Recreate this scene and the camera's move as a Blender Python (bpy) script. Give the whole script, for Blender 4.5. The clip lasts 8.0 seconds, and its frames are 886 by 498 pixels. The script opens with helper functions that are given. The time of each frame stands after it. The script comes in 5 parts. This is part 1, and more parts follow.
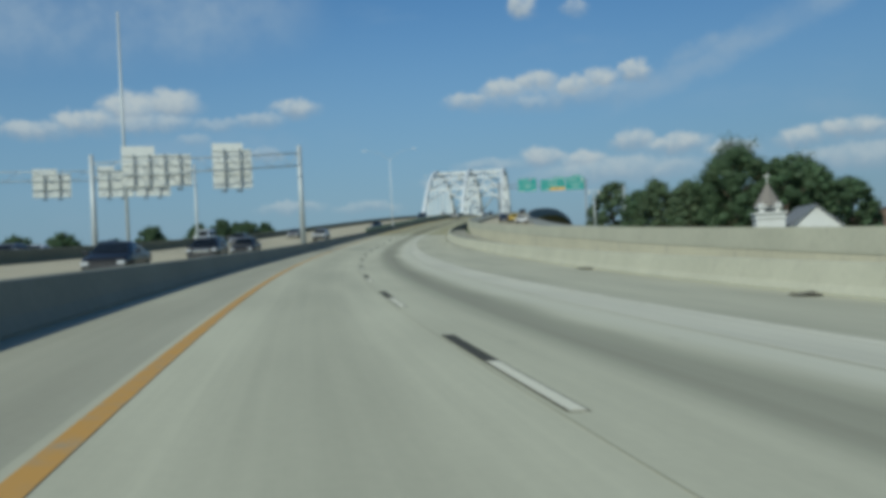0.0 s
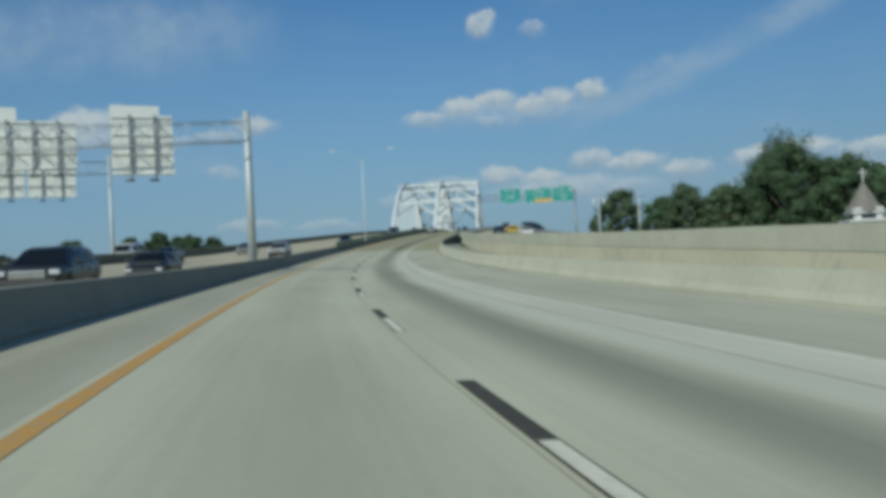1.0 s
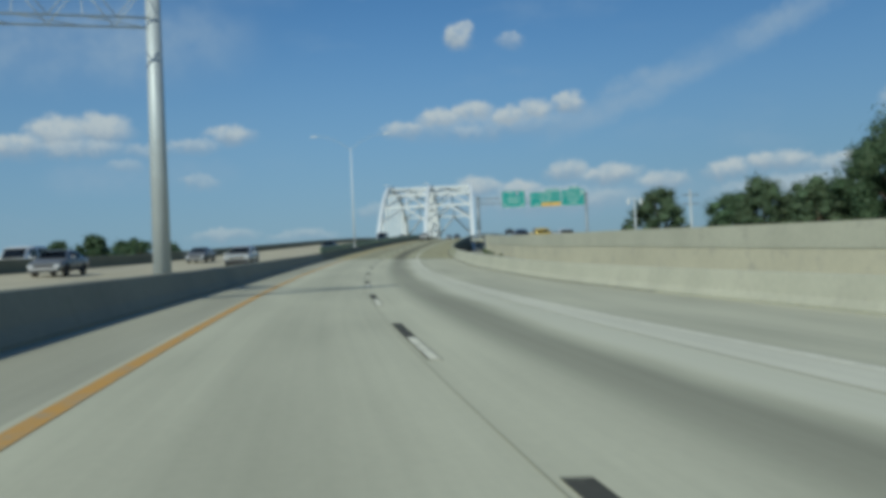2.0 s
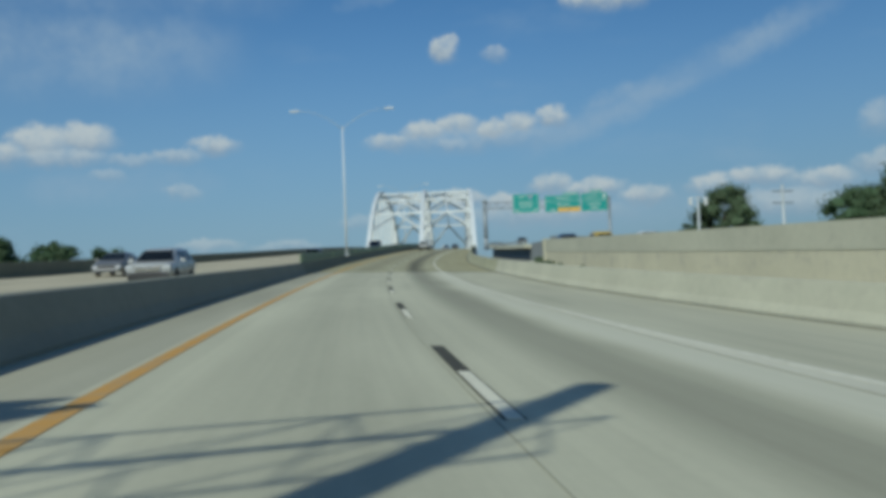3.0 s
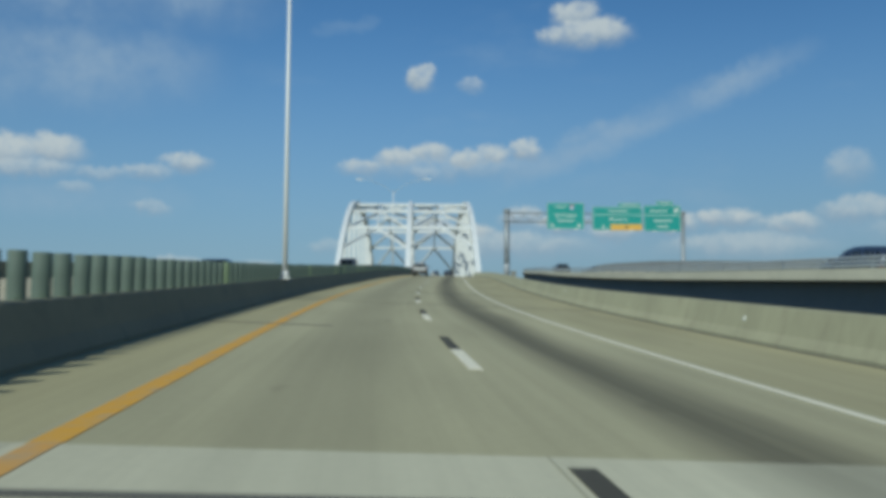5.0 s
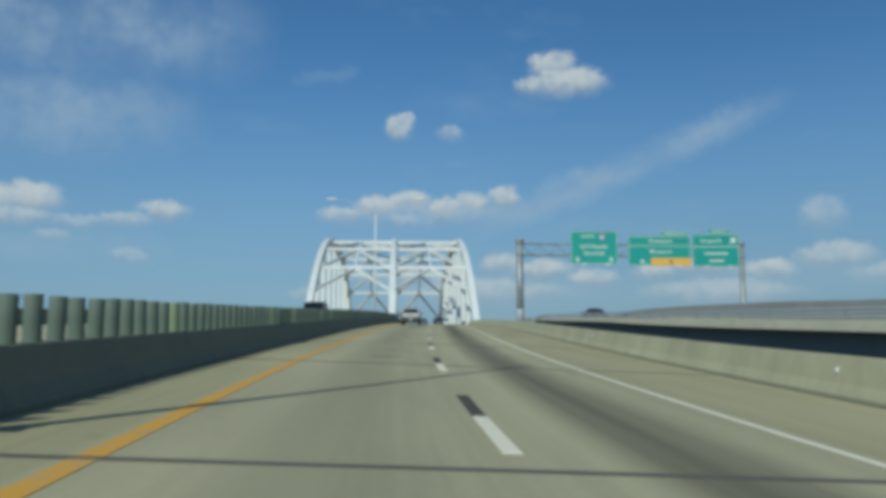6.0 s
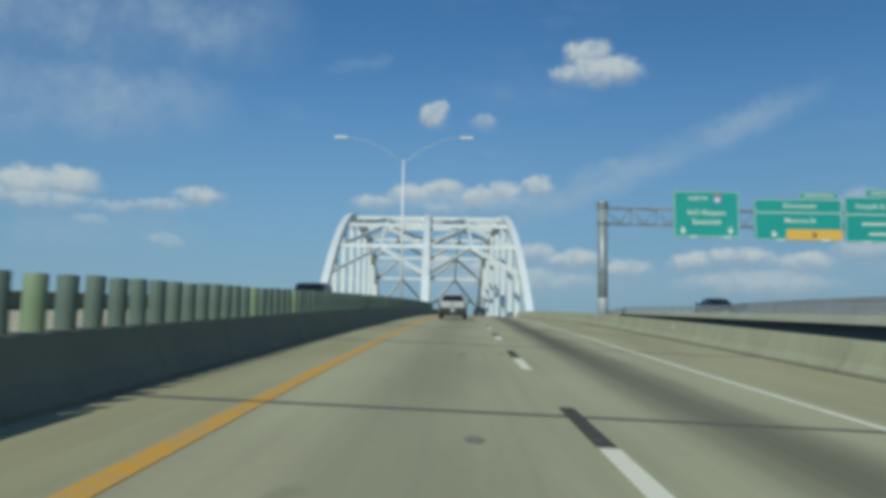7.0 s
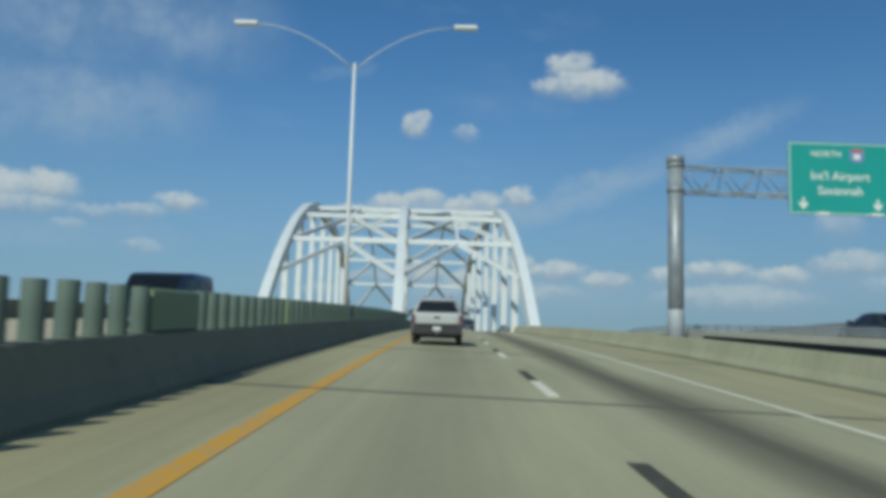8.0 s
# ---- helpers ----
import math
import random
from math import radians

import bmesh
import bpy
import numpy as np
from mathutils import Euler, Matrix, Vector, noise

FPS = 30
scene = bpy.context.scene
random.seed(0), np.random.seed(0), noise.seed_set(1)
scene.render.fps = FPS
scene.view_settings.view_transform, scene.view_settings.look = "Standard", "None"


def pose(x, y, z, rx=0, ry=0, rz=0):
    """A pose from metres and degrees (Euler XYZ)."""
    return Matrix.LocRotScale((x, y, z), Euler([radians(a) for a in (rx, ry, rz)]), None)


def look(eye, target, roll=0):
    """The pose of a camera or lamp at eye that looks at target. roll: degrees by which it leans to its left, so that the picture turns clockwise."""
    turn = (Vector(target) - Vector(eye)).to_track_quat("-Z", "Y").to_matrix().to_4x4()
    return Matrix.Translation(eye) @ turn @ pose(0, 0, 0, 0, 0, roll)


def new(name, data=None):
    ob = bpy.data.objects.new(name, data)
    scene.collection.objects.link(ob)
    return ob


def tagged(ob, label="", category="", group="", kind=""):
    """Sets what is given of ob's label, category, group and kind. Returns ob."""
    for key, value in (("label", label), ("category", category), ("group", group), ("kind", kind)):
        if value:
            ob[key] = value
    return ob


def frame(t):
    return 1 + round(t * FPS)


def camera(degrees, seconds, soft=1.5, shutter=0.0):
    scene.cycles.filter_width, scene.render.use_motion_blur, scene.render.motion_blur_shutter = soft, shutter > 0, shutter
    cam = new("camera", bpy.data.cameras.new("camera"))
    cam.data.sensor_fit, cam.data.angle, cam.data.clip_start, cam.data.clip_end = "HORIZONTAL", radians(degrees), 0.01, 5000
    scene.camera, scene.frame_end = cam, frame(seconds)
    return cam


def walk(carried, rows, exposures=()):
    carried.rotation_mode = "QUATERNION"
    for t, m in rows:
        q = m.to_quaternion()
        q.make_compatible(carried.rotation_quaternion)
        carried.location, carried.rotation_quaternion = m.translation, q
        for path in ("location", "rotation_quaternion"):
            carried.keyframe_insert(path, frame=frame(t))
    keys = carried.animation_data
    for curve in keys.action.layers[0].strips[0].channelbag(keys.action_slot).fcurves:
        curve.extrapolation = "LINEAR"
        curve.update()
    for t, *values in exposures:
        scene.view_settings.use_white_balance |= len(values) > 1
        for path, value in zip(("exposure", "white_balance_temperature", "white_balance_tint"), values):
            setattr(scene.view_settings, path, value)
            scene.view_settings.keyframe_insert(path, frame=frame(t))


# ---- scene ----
cam = camera(52.5, 8.0, soft=4.6, shutter=0.12)

# ---------------------------------------------------------------- camera
# seconds, place, yaw (to the left of +y), pitch, roll
RIDE = [
    (0.0, 1.771, -19.151, 0.999, -8.23, 0.02, -2.78),
    (0.5, 1.704, -5.171, 1.103, -8.79, 1.36, -3.73),
    (1.0, 1.989, 8.916, 1.267, -10.88, 1.05, -2.91),
    (1.5, 2.535, 22.994, 1.486, -11.84, 1.28, -2.81),
    (2.0, 3.286, 37.129, 1.763, -12.38, 1.64, -2.63),
    (2.5, 4.359, 51.244, 2.092, -12.91, 2.01, -2.46),
    (3.0, 5.754, 65.328, 2.486, -13.45, 2.38, -2.28),
    (3.5, 7.370, 79.296, 2.949, -13.16, 2.71, -1.85),
    (4.0, 9.225, 93.101, 3.472, -13.20, 2.79, -1.12),
    (4.5, 11.512, 106.821, 4.029, -14.35, 3.47, -0.45),
    (5.0, 14.006, 120.512, 4.627, -15.49, 4.15, 0.22),
    (5.5, 16.679, 134.167, 5.259, -16.64, 4.84, 0.88),
    (6.0, 19.674, 147.801, 5.931, -16.80, 7.17, -0.06),
    (6.5, 22.858, 161.383, 6.649, -15.03, 7.47, 1.11),
    (7.0, 26.085, 174.817, 7.401, -14.71, 6.45, 0.83),
    (7.5, 29.542, 188.165, 8.170, -14.64, 6.58, 0.97),
    (8.0, 33.188, 201.363, 8.945, -15.96, 7.07, 1.57),
]


def aim(x, y, z, yaw, pitch, roll):
    a, b = radians(yaw), radians(pitch)
    return look((x, y, z), (x - math.sin(a) * math.cos(b), y + math.cos(a) * math.cos(b), z + math.sin(b)), roll)


walk(cam, [(t, aim(*row)) for t, *row in RIDE], exposures=[(0.0, -0.47, 5750, 2), (4.2, -0.47, 5750, 2), (5.3, -0.38, 5800, 2), (8.0, -0.38, 5800, 2)])

# ---------------------------------------------------------------- light
SUN_AZ, SUN_EL = radians(219.7), radians(36.4)   # clockwise from +y
sun_way = Vector((math.sin(SUN_AZ) * math.cos(SUN_EL), math.cos(SUN_AZ) * math.cos(SUN_EL), math.sin(SUN_EL)))
sun = new("sun", bpy.data.lights.new("sun", "SUN"))
sun.data.energy, sun.data.angle, sun.data.color = 4.5, radians(0.6), (1.0, 0.93, 0.76)
sun.matrix_world = look(sun_way * 100, (0, 0, 0))

world = bpy.data.worlds.new("sky")
scene.world = world
world.use_nodes = True


class Nodes:
    """Short hand for building a node tree."""

    def __init__(self, tree):
        self.tree = tree
        tree.nodes.clear()

    def add(self, kind, _inputs=(), **props):
        n = self.tree.nodes.new(kind)
        for k, v in props.items():
            setattr(n, k, v)
        for k, v in (_inputs.items() if isinstance(_inputs, dict) else enumerate(_inputs)):
            if v is None:
                continue
            if isinstance(v, bpy.types.NodeSocket):
                self.tree.links.new(v, n.inputs[k])
            else:
                n.inputs[k].default_value = v
        return n

    def math(self, op, a, b=None, c=None, clamp=False):
        return self.add("ShaderNodeMath", (a, b, c), operation=op, use_clamp=clamp).outputs[0]

    def vec(self, op, a, b=None):
        n = self.add("ShaderNodeVectorMath", (a, b), operation=op)
        return n.outputs["Value"] if op in ("LENGTH", "DOT_PRODUCT") else n.outputs[0]

    def noise(self, vector, scale, detail=4.0, rough=0.5):
        return self.add("ShaderNodeTexNoise", {"Vector": vector, "Scale": scale, "Detail": detail, "Roughness": rough})

    def ramp(self, value, low, high, a=0.0, b=1.0):
        n = self.add("ShaderNodeMapRange", {"Value": value, "From Min": low, "From Max": high, "To Min": a, "To Max": b}, interpolation_type="SMOOTHSTEP")
        return n.outputs[0]

    def mix(self, f, a, b):
        n = self.add("ShaderNodeMix", data_type="RGBA")
        for k, v in ((0, f), (6, a), (7, b)):
            if isinstance(v, bpy.types.NodeSocket):
                self.tree.links.new(v, n.inputs[k])
            else:
                n.inputs[k].default_value = v if k == 0 else (*v[:3], 1.0)
        return n.outputs[2]


# clouds: azimuth and height of the middle, half width, half height, thickness (degrees)
PUFFS = [
    (13.9, 14.9, 1.0, 0.8, 1.0), (14.3, 15.2, 0.6, 0.6, 1.0), (17.2, 14.5, 0.9, 0.5, 0.55),
    (10.3, 9.3, 1.7, 0.6, 0.8), (12.6, 9.9, 1.6, 0.8, 1.0), (14.6, 10.2, 1.5, 0.8, 1.0), (14.2, 9.0, 1.4, 0.5, 0.55), (16.9, 9.8, 1.4, 0.8, 1.0), (18.6, 10.1, 1.3, 0.8, 1.0), (20.7, 10.4, 1.2, 0.8, 1.0), (15.4, 9.3, 6.2, 1.0, 0.42),
    (24.6, 17.4, 2.9, 0.9, 1.0), (24.0, 18.5, 1.7, 1.1, 1.0), (25.7, 17.5, 1.9, 0.95, 1.0), (23.0, 17.4, 1.5, 0.7, 0.9),
    (-8.2, 9.5, 1.8, 1.1, 1.0), (-10.6, 9.2, 2.0, 1.2, 1.0), (-9.6, 8.4, 3.0, 0.6, 0.7), (-13.2, 8.5, 1.9, 0.9, 1.0), (-16.0, 8.0, 2.0, 0.7, 0.8), (-20.0, 8.5, 2.5, 0.8, 0.8),
    (-0.7, 9.2, 1.6, 0.7, 0.9), (-3.0, 8.5, 1.8, 0.5, 0.6), (-5.4, 8.3, 1.8, 0.5, 0.45), (-7.0, 7.4, 1.2, 0.4, 0.35), (-2.6, 6.4, 1.2, 0.5, 0.45),
    (15.0, 5.5, 1.6, 0.7, 0.9), (17.4, 5.2, 1.8, 0.7, 0.9), (20.6, 6.2, 1.5, 0.8, 0.9), (23.2, 5.8, 2.0, 0.7, 0.95), (19.6, 4.4, 5.5, 0.9, 0.6), (26.4, 5.2, 1.6, 0.7, 0.85),
    (30.2, 5.6, 1.4, 0.7, 0.95), (33.2, 5.9, 2.2, 0.7, 0.95), (36.6, 5.5, 2.0, 0.7, 0.9), (40.5, 6.2, 2.5, 0.9, 0.7), (34.0, 4.2, 5.0, 0.9, 0.55), (40.0, 8.6, 1.4, 1.2, 0.45), (46.0, 5.0, 5.0, 1.0, 0.6),
    (-1.2, 3.1, 2.2, 0.5, 0.5), (3.6, 2.9, 2.2, 0.4, 0.45), (8.5, 4.2, 2.0, 0.5, 0.4), (11.5, 5.2, 2.4, 0.5, 0.45), (-30.0, 6.0, 6.0, 1.2, 0.7), (62.0, 9.0, 6.0, 2.0, 0.8),
]
# wisps: azimuth and height of both ends, half width, thickness
WISPS = [(18.0, 7.9, 38.5, 15.9, 1.15, 0.5), (22.5, 10.6, 26.5, 12.0, 0.7, 0.5), (-26.0, 13.8, 2.0, 15.2, 3.2, 0.50), (-24.0, 18.5, 6.0, 20.2, 3.6, 0.52), (-24.0, 23.0, 2.0, 25.0, 3.0, 0.40), (7.0, 17.5, 11.5, 18.4, 0.5, 0.18), (-12.0, 12.0, -1.0, 13.5, 0.8, 0.16), (-12.0, 6.6, 0.0, 6.9, 1.3, 0.30), (10.0, 4.2, 46.0, 5.0, 1.5, 0.30)]

w = Nodes(world.node_tree)
way = w.add("ShaderNodeTexCoord").outputs["Generated"]
part_xyz = w.add("ShaderNodeSeparateXYZ", (way,))
DEG = 180 / math.pi
az = w.math("MULTIPLY", w.math("ARCTAN2", part_xyz.outputs[0], part_xyz.outputs[1]), DEG)
el = w.math("MULTIPLY", w.math("ARCSINE", part_xyz.outputs[2]), DEG)
flat = w.add("ShaderNodeCombineXYZ", (az, el, 0.0)).outputs[0]
swirl = w.noise(flat, 0.8, 7.0, 0.68)
swirl_big = w.noise(flat, 0.25, 3.0, 0.5)
bent = w.vec("ADD", flat, w.vec("MULTIPLY", w.vec("SUBTRACT", swirl.outputs["Color"], (0.5, 0.5, 0.5)), (2.0, 1.35, 0.0)))
thick = 0.0
top = 0.0
for a, e, ww, hh, d in PUFFS:
    rel = w.vec("MULTIPLY", w.vec("SUBTRACT", bent, (a, e, 0)), (1 / ww, 1 / hh, 0))
    up_rel = w.add("ShaderNodeSeparateXYZ", (rel,)).outputs[1]
    # crisp heaped tops, soft flat bases
    firm = w.ramp(up_rel, -0.4, 0.5)
    edge = w.math("SUBTRACT", 1.35, w.math("MULTIPLY", firm, 0.22))
    core = w.math("ADD", 0.2, w.math("MULTIPLY", firm, 0.42))
    body = w.math("MULTIPLY", w.ramp(w.vec("LENGTH", rel), edge, core), d)
    thick = w.math("MAXIMUM", thick, body)
    high = w.math("MULTIPLY", w.ramp(up_rel, -0.75, 0.45), body)
    top = w.math("MAXIMUM", top, high)
thin = 0.0
for a0, e0, a1, e1, ww, d in WISPS:
    m = math.hypot(a1 - a0, e1 - e0)
    ux, uy = (a1 - a0) / m, (e1 - e0) / m
    rel = w.vec("SUBTRACT", bent, ((a0 + a1) / 2, (e0 + e1) / 2, 0))
    along = w.math("DIVIDE", w.vec("DOT_PRODUCT", rel, (ux, uy, 0)), m / 2)
    across = w.math("DIVIDE", w.vec("DOT_PRODUCT", rel, (-uy, ux, 0)), ww)
    r = w.vec("LENGTH", w.add("ShaderNodeCombineXYZ", (w.math("POWER", w.math("ABSOLUTE", along), 2.5), across, 0.0)).outputs[0])
    thin = w.math("MAXIMUM", thin, w.math("MULTIPLY", w.ramp(r, 1.2, 0.1), d))
# thin high veils over the rest of the sky
veil = w.math("MULTIPLY", w.ramp(w.noise(w.vec("MULTIPLY", flat, (0.6, 1.6, 0)), 0.12, 6.0, 0.6).outputs["Fac"], 0.52, 0.8), 0.28)
thin = w.math("MULTIPLY", w.math("MAXIMUM", thin, veil), w.ramp(swirl.outputs["Fac"], 0.3, 0.7, 0.75, 1.15))
thin = w.math("MULTIPLY", thin, w.ramp(swirl_big.outputs["Fac"], 0.37, 0.62, 0.5, 1.1))
sky = w.add("ShaderNodeTexSky", sky_type="NISHITA", sun_disc=False, sun_elevation=SUN_EL, sun_rotation=SUN_AZ, air_density=1.0, dust_density=0.5, ozone_density=3.0)
haze = w.ramp(el, 20.0, 0.0)
deep = w.add("ShaderNodeHueSaturation", {"Color": sky.outputs[0], "Saturation": 1.19, "Value": 1.08}).outputs[0]
blue = w.mix(w.math("MULTIPLY", haze, 0.8), deep, (2.6, 4.05, 5.4))
# the sky deepens away from the sun
deeper = w.math("MULTIPLY", w.ramp(az, 2.0, 38.0), w.ramp(az, 150.0, 70.0))
blue = w.add("ShaderNodeHueSaturation", {"Color": blue, "Value": w.math("SUBTRACT", 1.0, w.math("MULTIPLY", deeper, 0.13))}).outputs[0]
cover = w.math("MINIMUM", w.math("MULTIPLY", thick, w.ramp(swirl.outputs["Fac"], 0.28, 0.62, 0.5, 1.0)), 0.92)
lit = w.mix(w.math("DIVIDE", top, w.math("MAXIMUM", thick, 0.01)), (4.1, 4.75, 5.4), (7.1, 7.2, 6.9))
seen = w.mix(thin, blue, (4.4, 5.4, 6.4))
seen = w.mix(cover, seen, lit)
back = w.add("ShaderNodeBackground", (seen, 0.1))
w.add("ShaderNodeOutputWorld", (back.outputs[0],))

# ---------------------------------------------------------------- materials


def surface(name, colour, rough=0.8, metal=0.0, vary=0.18, grain=6.0, big=0.25, bump=0.15, dirt=None, stretch=(1, 1, 1), coords="Object", spec=0.5):
    """A painted, cast or rolled surface: colour that varies at two scales, with fine relief."""
    m = bpy.data.materials.new(name)
    m.use_nodes = True
    n = Nodes(m.node_tree)
    at = n.vec("MULTIPLY", n.add("ShaderNodeTexCoord").outputs[coords], stretch)
    fine, wide = n.noise(at, grain, 5.0, 0.6), n.noise(at, big, 4.0, 0.55)
    mixed = n.math("ADD", n.math("MULTIPLY", n.math("SUBTRACT", fine.outputs["Fac"], 0.5), vary), n.math("MULTIPLY", n.math("SUBTRACT", wide.outputs["Fac"], 0.5), vary * 1.5))
    tone = n.add("ShaderNodeHueSaturation", {"Color": (*colour, 1.0), "Value": n.math("ADD", mixed, 1.0)}).outputs[0]
    if dirt:
        tone = n.mix(n.ramp(n.noise(at, big * 4, 6.0, 0.65).outputs["Fac"], 0.5, 0.75, 0.0, 0.7), tone, dirt)
    ro = n.math("ADD", n.math("MULTIPLY", mixed, 0.4), rough, clamp=True)
    b = n.add("ShaderNodeBsdfPrincipled", {"Base Color": tone, "Roughness": ro, "Metallic": metal, "Specular IOR Level": spec})
    if bump:
        bm = n.add("ShaderNodeBump", {"Height": fine.outputs["Fac"], "Strength": bump, "Distance": 0.02})
        n.tree.links.new(bm.outputs[0], b.inputs["Normal"])
    n.add("ShaderNodeOutputMaterial", (b.outputs[0],))
    return m


def pavement(name, colour, stain, lanes, clean=None):
    """Concrete with a darker drip and tyre band along each lane; UV is (across, along) in metres."""
    m = bpy.data.materials.new(name)
    m.use_nodes = True
    n = Nodes(m.node_tree)
    uv = n.add("ShaderNodeTexCoord").outputs["UV"]
    across = n.add("ShaderNodeSeparateXYZ", (uv,)).outputs[0]
    fine = n.noise(uv, 9.0, 6.0, 0.65)
    patch = n.noise(n.vec("MULTIPLY", uv, (0.5, 0.09, 1)), 1.0, 4.0, 0.5)
    streak = n.noise(n.vec("MULTIPLY", uv, (2.2, 0.03, 1)), 1.0, 5.0, 0.6)
    band = 0.0
    for mid, half, deep in lanes:
        wob = n.math("ADD", across, n.math("MULTIPLY", n.math("SUBTRACT", patch.outputs["Fac"], 0.5), 0.6))
        d = n.math("ABSOLUTE", n.math("SUBTRACT", wob, mid))
        band = n.math("MAXIMUM", band, n.math("MULTIPLY", n.ramp(d, half, half * 0.15), deep))
    band = n.math("MULTIPLY", band, n.ramp(streak.outputs["Fac"], 0.3, 0.7, 0.75, 1.1))
    v = n.math("ADD", n.math("MULTIPLY", n.math("SUBTRACT", fine.outputs["Fac"], 0.5), 0.22), n.math("MULTIPLY", n.math("SUBTRACT", patch.outputs["Fac"], 0.5), 0.55))
    v = n.math("ADD", v, n.math("MULTIPLY", n.math("SUBTRACT", streak.outputs["Fac"], 0.5), 0.34))
    v = n.math("ADD", v, n.math("MULTIPLY", n.math("SUBTRACT", n.noise(n.vec("MULTIPLY", uv, (7.0, 0.05, 1)), 1.0, 3.0, 0.6).outputs["Fac"], 0.5), 0.16))
    tone = n.add("ShaderNodeHueSaturation", {"Color": (*colour, 1.0), "Value": n.math("ADD", v, 1.0)}).outputs[0]
    tone = n.mix(band, tone, stain)
    if clean:
        mid, half, paler = clean
        wob = n.math("ADD", across, n.math("MULTIPLY", n.math("SUBTRACT", patch.outputs["Fac"], 0.5), 0.5))
        tone = n.mix(n.math("MULTIPLY", n.ramp(n.math("ABSOLUTE", n.math("SUBTRACT", wob, mid)), half, half * 0.3), n.ramp(streak.outputs["Fac"], 0.3, 0.7, 0.6, 1.0)), tone, paler)
    spots = n.ramp(n.noise(n.vec("MULTIPLY", uv, (1.3, 0.5, 1)), 1.0, 2.0, 0.4).outputs["Fac"], 0.72, 0.8, 0.0, 0.35)
    tone = n.mix(spots, tone, stain)
    b = n.add("ShaderNodeBsdfPrincipled", {"Base Color": tone, "Roughness": 0.85, "Specular IOR Level": 0.3})
    bm = n.add("ShaderNodeBump", {"Height": fine.outputs["Fac"], "Strength": 0.25, "Distance": 0.01})
    n.tree.links.new(bm.outputs[0], b.inputs["Normal"])
    n.add("ShaderNodeOutputMaterial", (b.outputs[0],))
    return m


def line_paint(name, colour, wear):
    """Road paint, worn through in places."""
    m = bpy.data.materials.new(name)
    m.use_nodes = True
    n = Nodes(m.node_tree)
    at = n.add("ShaderNodeTexCoord").outputs["Object"]
    worn = n.ramp(n.noise(at, 3.2, 8.0, 0.78).outputs["Fac"], 0.62 - wear * 0.16, 0.76, 0.0, 0.85)
    bare = n.ramp(n.noise(n.vec("MULTIPLY", at, (1.0, 0.35, 1.0)), 0.9, 5.0, 0.7).outputs["Fac"], 0.66 - wear * 0.09, 0.72, 0.0, 0.65)
    tone = n.mix(n.math("MAXIMUM", worn, bare), colour, (0.32, 0.31, 0.24))
    b = n.add("ShaderNodeBsdfPrincipled", {"Base Color": tone, "Roughness": 0.85, "Specular IOR Level": 0.12})
    n.add("ShaderNodeOutputMaterial", (b.outputs[0],))
    return m


def leaves_mat(name, colour):
    m = bpy.data.materials.new(name)
    m.use_nodes = True
    n = Nodes(m.node_tree)
    geo = n.add("ShaderNodeNewGeometry").outputs["Random Per Island"]
    at = n.add("ShaderNodeTexCoord").outputs["Object"]
    v = n.math("ADD", n.math("MULTIPLY", geo, 0.4), n.math("MULTIPLY", n.noise(at, 0.3, 3.0).outputs["Fac"], 0.7))
    tone = n.add("ShaderNodeHueSaturation", {"Color": (*colour, 1.0), "Value": n.math("ADD", v, 0.5), "Hue": n.math("ADD", 0.48, n.math("MULTIPLY", geo, 0.04))}).outputs[0]
    b = n.add("ShaderNodeBsdfPrincipled", {"Base Color": tone, "Roughness": 0.6, "Specular IOR Level": 0.25})
    thru = n.add("ShaderNodeBsdfTranslucent", {"Color": tone})
    both = n.add("ShaderNodeMixShader", (0.4, b.outputs[0], thru.outputs[0]))
    n.add("ShaderNodeOutputMaterial", (both.outputs[0],))
    return m


M_SLAB = pavement("approach_concrete", (0.49, 0.475, 0.345), (0.21, 0.205, 0.148), [(1.8, 1.3, 0.2), (5.45, 1.1, 0.72)], clean=(7.1, 0.95, (0.575, 0.56, 0.435)))
M_DECK = pavement("bridge_deck_concrete", (0.36, 0.34, 0.213), (0.115, 0.108, 0.07), [(1.8, 1.2, 0.30), (5.35, 1.05, 0.88)])
M_SIDE = pavement("shoulder_concrete", (0.455, 0.44, 0.32), (0.31, 0.30, 0.22), [(0.0, 0.1, 0.1)])
M_SIDE_IN = pavement("inner_shoulder_concrete", (0.40, 0.385, 0.285), (0.27, 0.255, 0.185), [(-0.9, 0.8, 0.2)])
M_STRIP = pavement("pale_edge_concrete", (0.57, 0.55, 0.43), (0.40, 0.385, 0.29), [(0.0, 0.1, 0.1)])
# gutter dirt, plus the shadow behind the barrier painted in as a darker tone
M_GUTTER = surface("dirty_shaded_gutter_concrete", (0.29, 0.28, 0.215), 0.95, vary=0.35, grain=3.0, big=0.3, dirt=(0.19, 0.185, 0.14))
M_SIDE_DECK = pavement("bridge_shoulder_concrete", (0.345, 0.32, 0.187), (0.20, 0.185, 0.10), [(0.0, 0.1, 0.1)])
M_OPP = pavement("opposite_concrete", (0.46, 0.41, 0.285), (0.28, 0.25, 0.17), [(2.0, 1.2, 0.3), (5.7, 1.2, 0.3), (9.4, 1.2, 0.3)])
M_BARRIER = surface("barrier_concrete", (0.455, 0.445, 0.335), 0.9, grain=5.0, big=0.35, vary=0.3, bump=0.3, dirt=(0.36, 0.34, 0.265))
